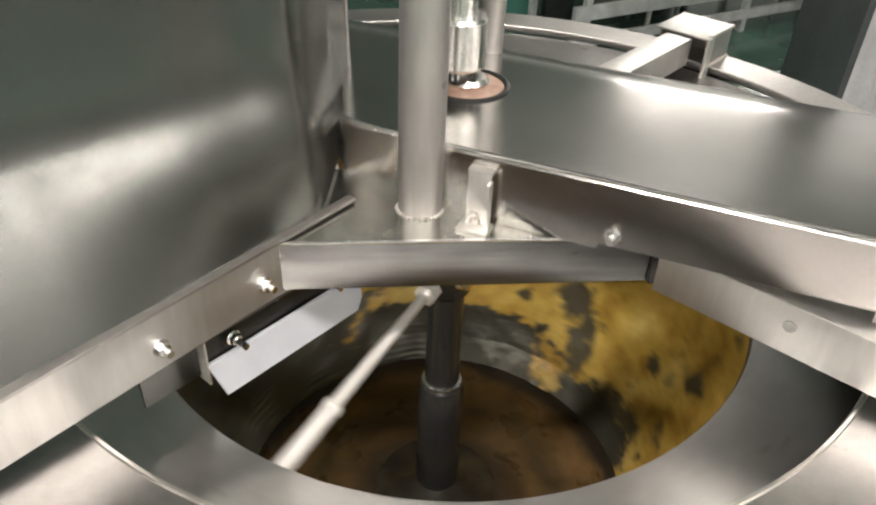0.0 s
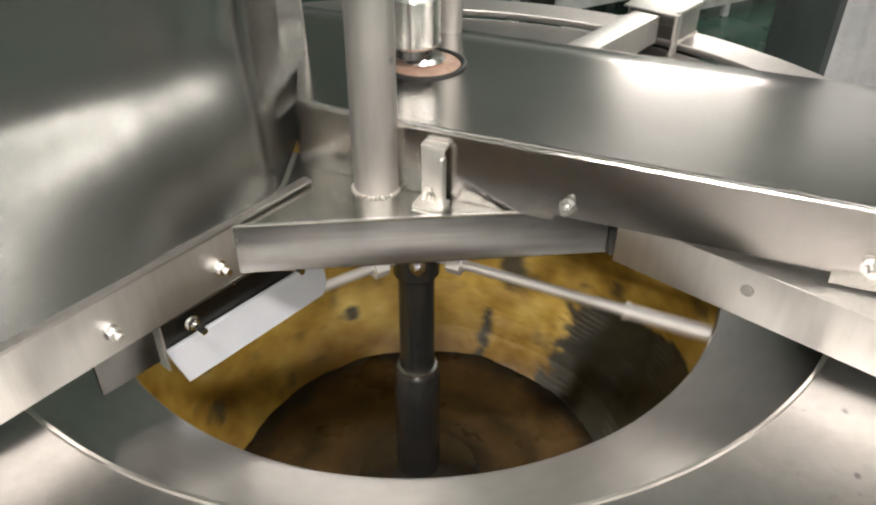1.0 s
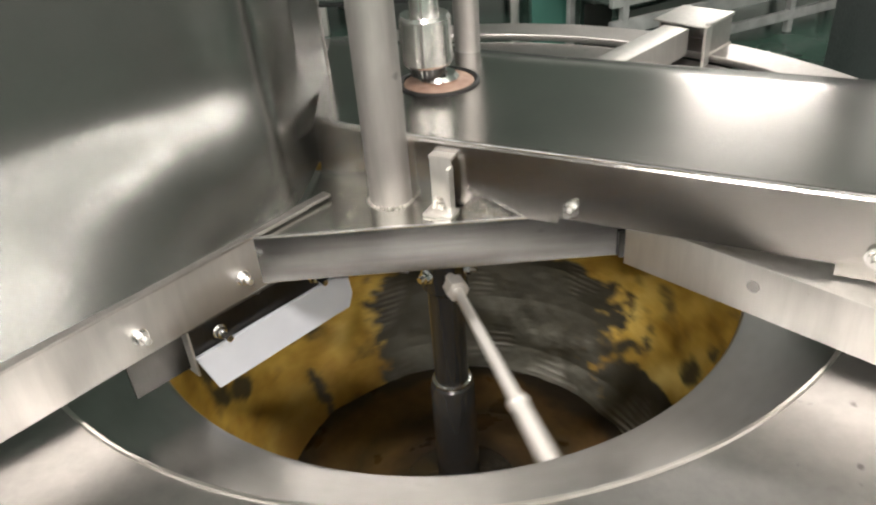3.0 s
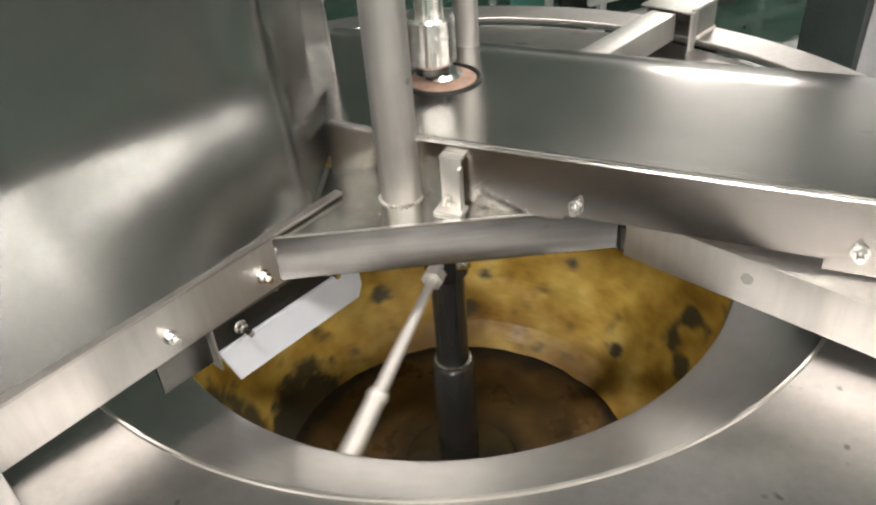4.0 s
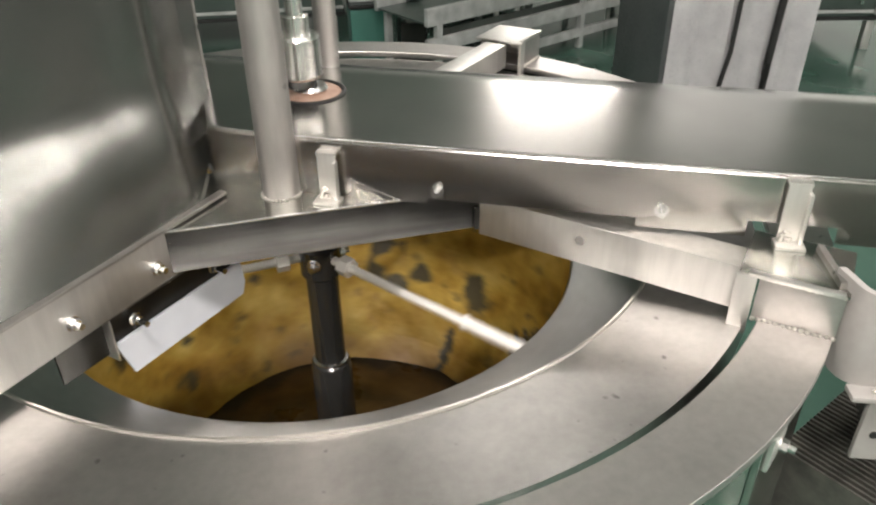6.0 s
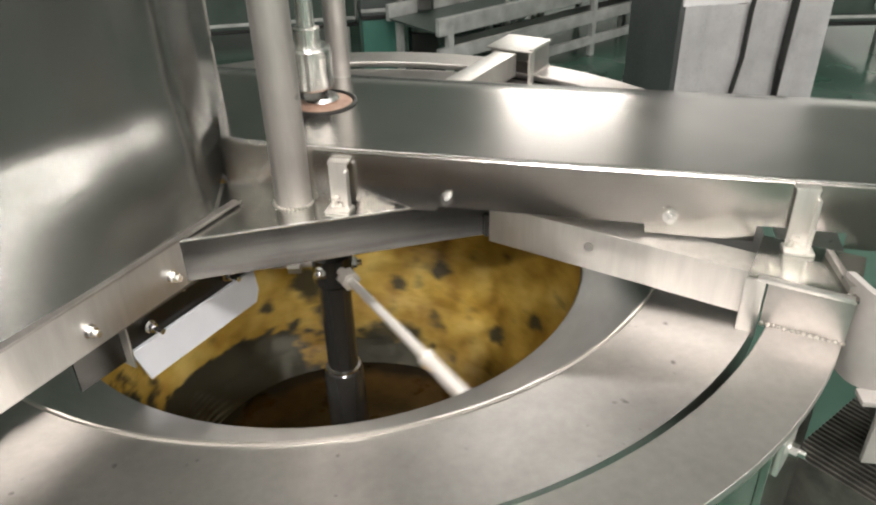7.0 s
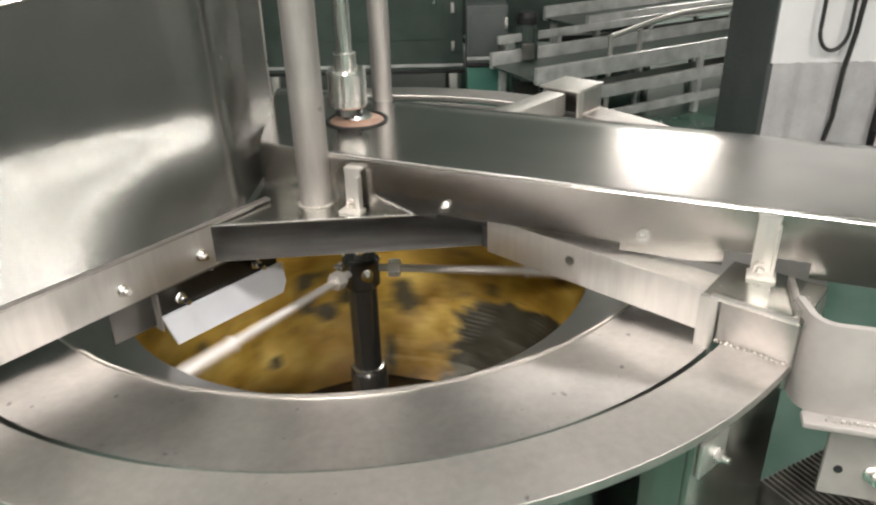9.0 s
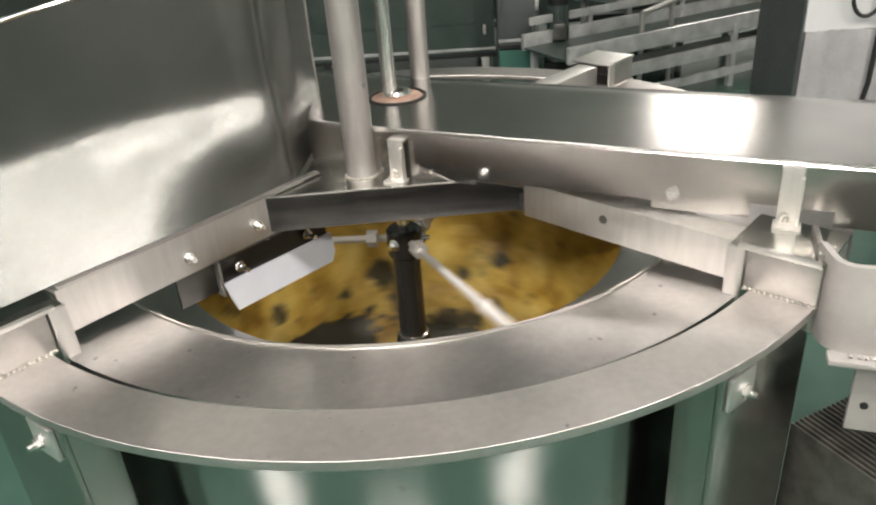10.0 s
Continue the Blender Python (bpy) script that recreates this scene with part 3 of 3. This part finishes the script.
def raised_cover():
    """The other half cover, swung up on edge along the left beam."""
    d = (LEFT_B - LEFT_A).normalized()
    m = Matrix.Translation((LEFT_A.x, LEFT_A.y, 0.936)) @ Matrix.Rotation(math.atan2(d.y, d.x), 4, "Z")
    r = root("raised_cover", m, label="half cover of mirror-like stainless sheet swung up on edge", category="cover")
    bm = bmesh.new()
    nw = 34
    plan = []
    # plan of the sheet: bent end near the pipe, then the long run beside the beam
    x, y = 0.035, 0.0
    bend = []
    for i in range(37):
        phi = radians(35) * min(1.0, i / 6)
        bend.append((x, y, phi))
        x -= 0.0068 * math.cos(phi)
        y -= 0.0068 * math.sin(phi)
    plan = bend[::-1] + [(0.035 + 0.80 * i / 50, 0.0, 0.0) for i in range(1, 51)]
    rows = []
    for u, off, phi in plan:
        top = 0.334 - 0.12 * max(0.0, u - 0.10)
        hold = min(1.0, max(0.12, (u + 0.09) / 0.16))
        flat = 1.0 - 0.8 * min(1.0, max(0.0, (u - 0.14) / 0.15))
        yy = off - 0.006
        row = []
        for j in range(nw + 1):
            z = top * j / nw
            # lean of the sheet, growing upwards and slackening above the soft fold
            low = 11 + 13 * (1 - flat) / 0.8 if z < 0.120 else 5
            lean = low + (24.0 - low) * math.exp(-((z - 0.120) / (0.05 if z < 0.120 else 0.028)) ** 2)
            row.append(bm.verts.new((u, yy + 0.0025 * math.sin(11 * u + 9 * z), z)))
            yy -= math.tan(radians(lean)) * hold * top / nw
        rows.append(row)
    for a, b in zip(rows, rows[1:]):
        for k in range(nw):
            bm.faces.new((a[k], b[k], b[k + 1], a[k + 1]))
    rim = [tuple(row[-1].co) for row in rows]
    end = [tuple(v.co) for v in rows[0]]
    bmesh.ops.solidify(bm, geom=list(bm.faces), thickness=0.003)
    part("sheet", bm, STEEL_SHEET, r, "large reflective sheet with soft streaks")
    part("rim", sweep(rim, 0.003, 8), CHROME, r, "bright rolled top edge")
    part("end_edge", sweep(end, 0.0025, 8), STEEL_RING, r)
    part("hinge_strip", box(0.44, 0.012, 0.004, pose(0.19, -0.002, -0.002), 0.001), STEEL_RING, r)
    return r


raised_cover()


def gasket():
    r = root("shaft_gasket", pose(CX + 0.012, CY + 0.004, 0), label="worn copper-coloured gasket disc round the shaft", category="gasket")
    part("disc", lathe([(0.020, 1.0125), (0.043, 1.0105), (0.046, 1.008), (0.046, 0.998), (0.020, 0.998)], 48, closed=True), COPPER, r)
    # black ring added for the shadow beside the disc
    part("shadow_ring", lathe([(0.0455, 1.011), (0.049, 1.0125), (0.052, 1.011), (0.052, 1.0), (0.0455, 1.0)], 48, closed=True), BLACK, r, "black ring standing in for the gasket's shadow")
    part("collar", lathe([(0.0125, 1.013), (0.024, 1.013), (0.026, 1.016), (0.022, 1.021), (0.0125, 1.021)], 36, closed=True), CHROME, r)
    return r


gasket()


# ---- rotor ----
# stains in the cake: angle, height, half widths, lean
STAINS = [(50, 0.43, 6, 0.035, 0), (44, 0.35, 5, 0.06, 0.004), (24, 0.30, 13, 0.03, -0.001), (64, 0.402, 2.2, 0.016, 0), (21.5, 0.417, 3, 0.02, 0),
          (90, 0.424, 3.5, 0.022, 0), (86, 0.483, 2.5, 0.016, 0), (212, 0.42, 5, 0.04, 0.004), (316, 0.31, 3.5, 0.02, 0), (310, 0.386, 2.5, 0.014, 0),
          (284, 0.44, 2.2, 0.013, 0), (270, 0.518, 2.5, 0.014, 0), (332, 0.44, 3, 0.02, 0), (344, 0.37, 4, 0.018, 0), (262, 0.33, 3, 0.016, 0), (8, 0.46, 3, 0.02, 0)]


def rotor():
    r = root("basket_rotor", pose(CX, CY, 0), label="spinning centrifuge basket crusted with yellow cake", category="basket")
    wall = [(0.53, 0.757), (0.522, 0.74), (0.495, 0.62), (0.46, 0.50), (0.415, 0.38), (0.37, 0.29), (0.335, 0.245)]
    prof = []
    for (a, za), (b, zb) in zip(wall, wall[1:]):
        for k in range(10):
            prof.append((a + (b - a) * k / 10, za + (zb - za) * k / 10))
    prof.append(wall[-1])
    bm = lathe(prof, 540)
    bare, spot = [], []
    for v in bm.verts:
        p = v.co.copy()
        ang = math.degrees(math.atan2(p.y, p.x)) % 360
        u = max((1.25 - abs((ang - c + 180) % 360 - 180) / w * 0.75) * k * min(1.0, max(0.0, 0.5 + (top - p.z) / 0.045))
                for c, w, top, k in ((88, 36, 0.355, 1.0), (150, 36, 0.475, 1.0), (28, 22, 0.30, 0.8), (178, 16, 0.345, 1.0), (180, 14, 0.44, 0.9), (218, 4.0, 0.36, 0.52)))
        bare.append(min(1.0, max(0.0, u)))
        w = 0.0
        for c, z, sa, sz, tilt in STAINS:
            da = (ang - c + 180) % 360 - 180
            dz = p.z - z - tilt * da
            w = max(w, 1.15 - 0.65 * math.hypot(da / sa, dz / sz))
        # hook-shaped stain
        da, dz = ((ang - 240 + 180) % 360 - 180) / 8.0, (p.z - 0.445) / 0.042
        ring = abs(math.hypot(da, dz) - 1.0)
        if not (da < -0.3 and dz > 0.35):
            w = max(w, 1.0 - 1.5 * ring - 0.25 * math.sin(5 * math.atan2(dz, da)))
        spot.append(min(1.0, max(0.0, w)))
        k = 0.007 * noise.fractal(p * 9, 1.0, 2.0, 4) - 0.008 * (1 - min(1.0, bare[-1]))
        s = 1 + k / max(0.1, p.xy.length)
        v.co.x *= s
        v.co.y *= s
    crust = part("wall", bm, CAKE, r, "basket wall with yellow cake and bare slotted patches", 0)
    for name, values in (("bare", bare), ("spot", spot)):
        crust.data.attributes.new(name, "FLOAT", "POINT").data.foreach_set("value", values)
    part("lip", lathe([(0.405, 0.752), (0.408, 0.7575), (0.412, 0.7585), (0.56, 0.762), (0.575, 0.762), (0.575, 0.757), (0.56, 0.757), (0.413, 0.7535)], 160, closed=True), STEEL_BASKET, r, "satin steel basket lip")
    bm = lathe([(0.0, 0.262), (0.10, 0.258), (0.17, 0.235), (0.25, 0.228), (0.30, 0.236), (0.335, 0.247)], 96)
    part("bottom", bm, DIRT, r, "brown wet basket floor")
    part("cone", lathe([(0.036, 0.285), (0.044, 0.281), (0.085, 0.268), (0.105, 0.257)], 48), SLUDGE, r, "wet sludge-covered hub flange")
    part("sleeve", lathe([(0.0, 0.517), (0.030, 0.517), (0.034, 0.512), (0.036, 0.50), (0.037, 0.27)], 40), SHAFT, r, "dark wet shaft sleeve")
    part("shaft", lathe([(0.027, 0.50), (0.027, 0.70), (0.0, 0.70)], 36), SHAFT, r, "wet steel shaft")
    part("collar", lathe([(0.027, 0.5165), (0.0315, 0.5165), (0.0315, 0.5195), (0.027, 0.521)], 36), CHROME, r)
    part("hub", lathe([(0.0, 0.698), (0.030, 0.698), (0.034, 0.703), (0.034, 0.752), (0.028, 0.758), (0.0, 0.758)], 36), SHAFT, r, "spoke hub")
    part("upper_shaft", cyl((0, 0, 0.757), (0, 0, 2.0), 0.0125, 28), CHROME, r, "bright polished upper shaft")
    for k in range(3):
        bolt("hub_bolt", pose(0, 0, 0, 0, 0, 64.0 + 120 * k) @ pose(0.033, 0, 0.733, 0, 90, 0), r, 0.0095)
        m = pose(0, 0, 0, 0, 0, 4.0 + 120 * k)
        sp = part("spoke", cyl(m @ Vector((0.03, 0, 0.735)), m @ Vector((0.515, 0, 0.735)), 0.007, 16), ROD, r, "bright steel tie rod")
        bm = bmesh.new()
        bmesh.ops.create_cone(bm, cap_ends=True, segments=6, radius1=0.0165, radius2=0.0165, depth=0.02, matrix=m @ pose(0.062, 0, 0.735) @ pose(0, 0, 0, 0, 90, 0))
        part("nut", bm, ROD, sp, "pale hexagon nut")
        part("sleeve_joint", cyl(m @ Vector((0.297, 0, 0.735)), m @ Vector((0.304, 0, 0.735)), 0.0112, 16), ROD, sp)
        part("outer_tube", cyl(m @ Vector((0.30, 0, 0.735)), m @ Vector((0.515, 0, 0.735)), 0.0095, 16), ROD, sp)
    return r


ROTOR = rotor()


def shaft_coupling():
    r = root("shaft_coupling", pose(CX, CY, 0), label="chrome sleeve coupling on the bright shaft", category="coupling")
    part("sleeve", lathe([(0.0135, 0.0), (0.030, 0.0), (0.032, 0.003), (0.032, 0.056), (0.029, 0.06), (0.0135, 0.06)], 40, closed=True), CHROME, r)
    part("neck", lathe([(0.0135, 0.06), (0.0185, 0.06), (0.0185, 0.085), (0.0135, 0.087)], 32, closed=True), CHROME, r)
    part("foot", lathe([(0.0135, -0.014), (0.022, -0.014), (0.023, -0.002), (0.0135, 0.0)], 32, closed=True), SHAFT, r)
    return r


COUPLING = shaft_coupling()


def scraper():
    """White nylon scraper on a dark bracket below the left beam."""
    a, b = Vector((-0.242, 0.716)), Vector((-0.100, 0.884))
    d = (b - a).length
    m = along(a, b)
    r = root("scraper", m, label="white nylon scraper plate on a dark angle bracket", category="scraper")
    bm = bmesh.new()
    pts = [(0.0, 0.812), (d, 0.812), (d + 0.004, 0.775), (d - 0.004, 0.757), (0.018, 0.757)]
    lo = [bm.verts.new((x, -0.0025, z)) for x, z in pts]
    hi = [bm.verts.new((x, 0.0025, z)) for x, z in pts]
    bm.faces.new(lo)
    bm.faces.new(hi)
    for i in range(5):
        bm.faces.new((lo[i], lo[(i + 1) % 5], hi[(i + 1) % 5], hi[i]))
    bmesh.ops.bevel(bm, geom=list(bm.edges), offset=0.0006, segments=1, affect="EDGES")
    part("blade", bm, WHITE_PLASTIC, r, "white nylon blade")
    part("angle", box(d + 0.10, 0.03, 0.004, pose(d / 2 - 0.055, -0.007, 0.8655), 0.001), STEEL_DARK, r, "dark folded angle")
    part("end_plate", box(0.0025, 0.03, 0.06, pose(-0.004, 0.004, 0.825), 0.0006), STEEL_MATT, r)
    part("backing", box(d + 0.065, 0.004, 0.068, pose(d / 2 - 0.0375, 0.006, 0.834), 0.001), BLACKENED, r)
    for s in (0.035, d - 0.05):
        bolt("bolt", pose(s, -0.001, 0.830, 90, 0, 0), r, 0.007, stud=0.016)
    return r


scraper()


def hinge_column():
    """Grey bolted plates of the cover's hinge post beside the ring."""
    r = root("hinge_post", label="pale bolted steel plates of a hinge post", category="post")
    m = along((0.562, 0.473), (0.76, 0.415))
    # plan of the folded plate: side flange, rounded fold, long front face
    outer = [(-0.012, 0.055), (-0.008, 0.040)] + [(0.026 - 0.030 * math.cos(radians(q)), 0.026 - 0.030 * math.sin(radians(q))) for q in range(10, 91, 16)] + [(0.228, -0.004)]
    inner = [(0.228, 0.004)] + [(0.026 - 0.022 * math.cos(radians(q)), 0.026 - 0.022 * math.sin(radians(q))) for q in range(90, 9, -16)] + [(0.0, 0.040), (-0.004, 0.055)]
    bm = prism(outer + inner, 0.826, 0.942)
    bmesh.ops.transform(bm, matrix=m, verts=bm.verts)
    part("upper_plate", bm, PLATE, r, "grey folded plate with rubbed edges")
    part("shelf", box(0.22, 0.024, 0.008, m @ pose(0.116, -0.012, 0.823), 0.003), PLATE, r)
    part("lower_plate", box(0.21, 0.008, 0.118, m @ pose(0.150, 0.012, 0.764), 0.002), PLATE, r)
    part("bolt_hole", cyl(m @ Vector((0.062, 0.0065, 0.745)), m @ Vector((0.062, 0.010, 0.745)), 0.005, 14), BLACK, r, "dark empty bolt hole")
    weld_bead(m @ Vector((0.03, -0.016, 0.8305)), m @ Vector((0.2, -0.016, 0.8305)), r, 0.0022, 22)
    part("post", box(0.16, 0.12, 0.70, m @ pose(0.21, 0.14, 0.35), 0.004), STEEL_DARK, r)
    part("stiffener", box(0.008, 0.08, 0.11, m @ pose(-0.010, 0.075, 0.880), 0.002), STEEL_RING, r)
    bolt("bolt", m @ pose(0.085, -0.004, 0.882, 90, 0, 0), r, 0.009)
    bolt("bolt", m @ pose(0.100, 0.008, 0.745, 90, 0, 0), r, 0.010)
    return r


hinge_column()


def finned_motor():
    r = root("finned_motor", pose(0.72, 0.53, 0.0, 0, 0, 28), label="dark finned drive motor beside the vessel", category="motor")
    part("body", box(0.2, 0.13, 0.6, pose(0, 0, 0.31), 0.01), FIN, r)
    for k in range(24):
        part("fin", box(0.0035, 0.19, 0.58, pose(-0.105 + 0.0091 * k, -0.01, 0.35)), FIN, r)
    return r


finned_motor()


# ---- background ----
def cabinet():
    r = root("control_cabinet", pose(1.32, 2.47, 0, 0, 0, -1), label="grey control cabinet with a white front and plastic film", category="cabinet")
    part("body", box(0.57, 0.45, 1.9, pose(0.285, 0.235, 0.95), 0.006), GREY_PAINT, r)
    part("front_panel", box(0.56, 0.012, 1.16, pose(0.285, 0.003, 1.315), 0.004), WHITE_PAINT, r, "white front panel")
    bm = bmesh.new()
    n, k = 44, 16
    rows = [[bm.verts.new((0.005 + 0.56 * i / n, -0.014 - 0.012 * math.sin(i * 0.45 + 0.02 * j) - 0.004 * math.sin(i * 1.1 + j * 0.12), 0.02 + 0.72 * j / k)) for j in range(k + 1)] for i in range(n + 1)]
    for a, b in zip(rows, rows[1:]):
        for j in range(k):
            bm.faces.new((a[j], b[j], b[j + 1], a[j + 1]))
    bmesh.ops.solidify(bm, geom=list(bm.faces), thickness=0.002)
    part("film", bm, FILM, r, "creased white protective film")
    part("switch_box", box(0.16, 0.06, 0.14, pose(0.28, -0.03, 1.06), 0.006), GREY_PAINT, r)
    path = [(0.14, -0.03, 1.05)]
    for i in range(19):
        a = math.pi + math.pi * i / 18
        path.append((0.19 + 0.05 * math.cos(a), -0.035, 0.86 + 0.075 * math.sin(a)))
    path.append((0.24, -0.03, 1.02))
    part("cable_loop", sweep(path, 0.007), BLACK, r, "black looped cable")
    part("cable", sweep([(0.27, -0.035, 1.02), (0.262, -0.036, 0.85), (0.245, -0.038, 0.72), (0.24, -0.042, 0.55), (0.21, -0.045, 0.38), (0.2, -0.045, 0.02)], 0.009), BLACK, r, "black hanging cable")
    part("cable", sweep([(0.42, -0.04, 1.05), (0.41, -0.042, 0.8), (0.395, -0.046, 0.5), (0.395, -0.046, 0.02)], 0.014), BLACK, r, "thick black hanging cable")
    return r


cabinet()


def conveyor(m, length, z, label):
    r = root("conveyor", m, label=label, category="conveyor", group="conveyors")
    for y in (-0.22, 0.22):
        part("side_rail", box(length, 0.03, 0.09, pose(length / 2, y, z), 0.004), PALE_FRAME, r)
    part("bed", box(length, 0.40, 0.01, pose(length / 2, 0, z - 0.03)), GREEN_PAINT, r, "dark worn conveyor bed")
    part("guide_rail", box(length * 0.96, 0.02, 0.045, pose(length / 2, 0.22, z + 0.11), 0.003), PALE_FRAME, r)
    part("side_panel", box(length * 0.94, 0.012, 0.09, pose(length / 2, -0.21, z - 0.12), 0.002), STEEL_DARK, r, "dark side panel under the rail")
    part("middle_rail", box(length, 0.03, 0.07, pose(length / 2, -0.222, z - 0.145), 0.004), PALE_FRAME, r)
    for k in range(3):
        x = length * (0.2 + 0.3 * k)
        part("rail_post", box(0.02, 0.02, 0.09, pose(x, 0.22, z + 0.075), 0.002), PALE_FRAME, r)
    part("lower_rail", box(length, 0.03, 0.05, pose(length / 2, -0.225, z - 0.285), 0.004), PALE_FRAME, r)
    for x in (0.08, length / 2, length - 0.08):
        for y in (-0.22, 0.22):
            part("leg", box(0.035, 0.035, z, pose(x, y, z / 2), 0.003), PALE_FRAME, r)
    return r


conveyor(pose(0.55, 3.95, 0, 0, 0, 29), 2.4, 0.38, "low stainless conveyor frame on thin legs")
conveyor(pose(0.95, 4.75, 0, 0, 0, 29), 2.8, 0.5, "long stainless conveyor with pale side rails")


def hand_rail():
    r = root("hand_rail", label="bent tube guard rail beside the conveyor", category="rail")
    part("top_tube", sweep([(1.10, 4.05, 0.52), (1.34, 4.36, 0.52), (1.62, 4.52, 0.56), (2.1, 4.78, 0.56)], 0.016), STEEL_MATT, r)
    for x, y in ((1.10, 4.05), (1.34, 4.36), (2.05, 4.75)):
        part("upright", cyl((x, y, 0), (x, y, 0.53), 0.015, 12), STEEL_MATT, r)
    return r


hand_rail()


def machine(x, y, rz, sx, sy, h, label, mat=GREEN_PAINT, base=0.2):
    r = root("machine_box", pose(x, y, 0, 0, 0, rz), label=label, category="machine")
    tall = h - base
    part("body", box(sx, sy, tall, pose(0, 0, base + tall / 2), 0.01), mat, r)
    part("panel", box(sx * 0.8, 0.012, tall * 0.7, pose(0, -sy / 2 - 0.004, base + tall * 0.5), 0.004), mat, r)
    part("handle", box(0.02, 0.025, 0.09, pose(sx * 0.36, -sy / 2 - 0.02, base + tall * 0.35), 0.004), CHROME, r, "small chrome latch")
    for k in (0.12, 0.3, 0.7):
        part("hinge", box(0.02, 0.02, 0.06, pose(sx * 0.45, -sy / 2 - 0.012, base + tall * k), 0.003), STEEL_MATT, r)
    part("edge_trim", box(sx * 1.0, 0.014, 0.018, pose(0, -sy / 2 - 0.005, base + 0.032), 0.002), PALE_FRAME, r, "pale lower edge trim")
    part("base_strip", box(sx * 1.02, sy * 1.02, 0.02, pose(0, 0, base - 0.01), 0.003), BLACK, r)
    if base > 0.25:
        part("pedestal", box(sx * 0.96, sy * 0.9, base - 0.02, pose(0, 0, (base - 0.02) / 2), 0.004), TEAL_PAINT, r, "teal painted pedestal")
        return r
    for ax in (-1, 1):
        for ay in (-1, 1):
            part("foot", box(0.05, 0.05, base - 0.01, pose(ax * sx * 0.45, ay * sy * 0.45, (base - 0.01) / 2), 0.003), STEEL_MATT, r)
    return r


def gear_motor(x, y):
    r = root("gear_motor", pose(x, y, 0), label="dark upright gear motor on a block beside the conveyor", category="motor")
    part("foot_block", box(0.15, 0.16, 0.24, pose(0, 0, 0.12), 0.008), BLACKENED, r)
    part("flange", cyl((0, 0, 0.24), (0, 0, 0.262), 0.075, 24), STEEL_DARK, r)
    part("casing", cyl((0, 0, 0.262), (0, 0, 0.56), 0.055, 24), GREEN_PAINT, r)
    for k in range(12):
        part("fin", box(0.006, 0.014, 0.24, pose(0, 0, 0, 0, 0, 30 * k) @ pose(0.058, 0, 0.42, 0, 0, 90)), GREEN_PAINT, r)
    part("fan_cover", lathe([(0.0, 0.63), (0.05, 0.625), (0.062, 0.60), (0.062, 0.56)], 24), BLACK, r)
    part("terminal_box", box(0.07, 0.06, 0.09, pose(0.0, -0.075, 0.42), 0.006), STEEL_DARK, r)
    return r


gear_motor(0.66, 4.28)
machine(-0.35, 5.05, 0, 1.3, 0.7, 1.5, "dark green machine housing on short feet")
machine(0.43, 4.45, 0, 0.24, 0.3, 0.66, "small grey gearbox housing on a teal pedestal", GREY_PAINT, 0.33)
machine(0.95, 6.0, 0, 1.5, 0.8, 1.3, "dark green machine housing behind the conveyors")
machine(-1.7, 4.6, 8, 1.1, 0.8, 1.2, "dark grey-green machine housing by the wall")
machine(2.9, 4.4, -10, 1.2, 0.8, 0.55, "low green machine housing beside the cabinet")

# ---- moving things ----
# drift of the rotor against an even 514 degrees a second; it spins up after 8 s
PHASE = [(0, 0), (0.3, 1.5), (0.5, 3.3), (1, 4), (1.2, 4.5), (1.3, 7), (1.55, 7.2), (1.6, 20), (1.9, 24), (1.95, 9), (2, 8), (2.55, 8.6), (2.65, 25.5), (3, 27.8), (3.2, 27), (4.3, 28), (4.4, 31),
         (4.45, 47), (4.55, 48.5), (4.65, 31), (4.9, 31), (5, 28.7), (5.2, 29), (5.3, 27), (5.4, 46.5), (5.5, 47.5), (5.6, 51), (5.8, 50), (5.9, 33), (6, 32.2), (6.2, 34), (7.3, 54), (7.5, 54.8), (7.7, 56), (7.8, 51.5), (7.9, 48),
         (8, 39.3), (8.1, 34), (8.2, 26), (8.3, 27), (8.4, 13), (8.5, -29.8), (8.6, -58.5), (8.7, -85), (8.8, -115), (8.9, -146), (9, -181), (9.1, -218), (9.2, -238), (9.3, -277), (9.4, -320), (9.5, -361),
         (9.6, -401), (9.7, -446), (9.8, -500), (10, -561.5)]


def rotor_angle(t):
    return -514.2857 * t + float(np.interp(t, [p[0] for p in PHASE], [p[1] for p in PHASE]))


def motions():
    steps = [i / 20 for i in range(201)]
    walk(ROTOR, [(t, pose(CX, CY, 0, 0, 0, rotor_angle(t))) for t in steps])
    lift = [(0, 1.036), (9.0, 1.036), (9.1, 1.04), (9.2, 1.048), (9.3, 1.075), (9.4, 1.115), (9.5, 1.16), (9.6, 1.205), (9.8, 1.26), (10.0, 1.28)]
    walk(COUPLING, [(t, pose(CX, CY, z)) for t, z in lift])


motions()
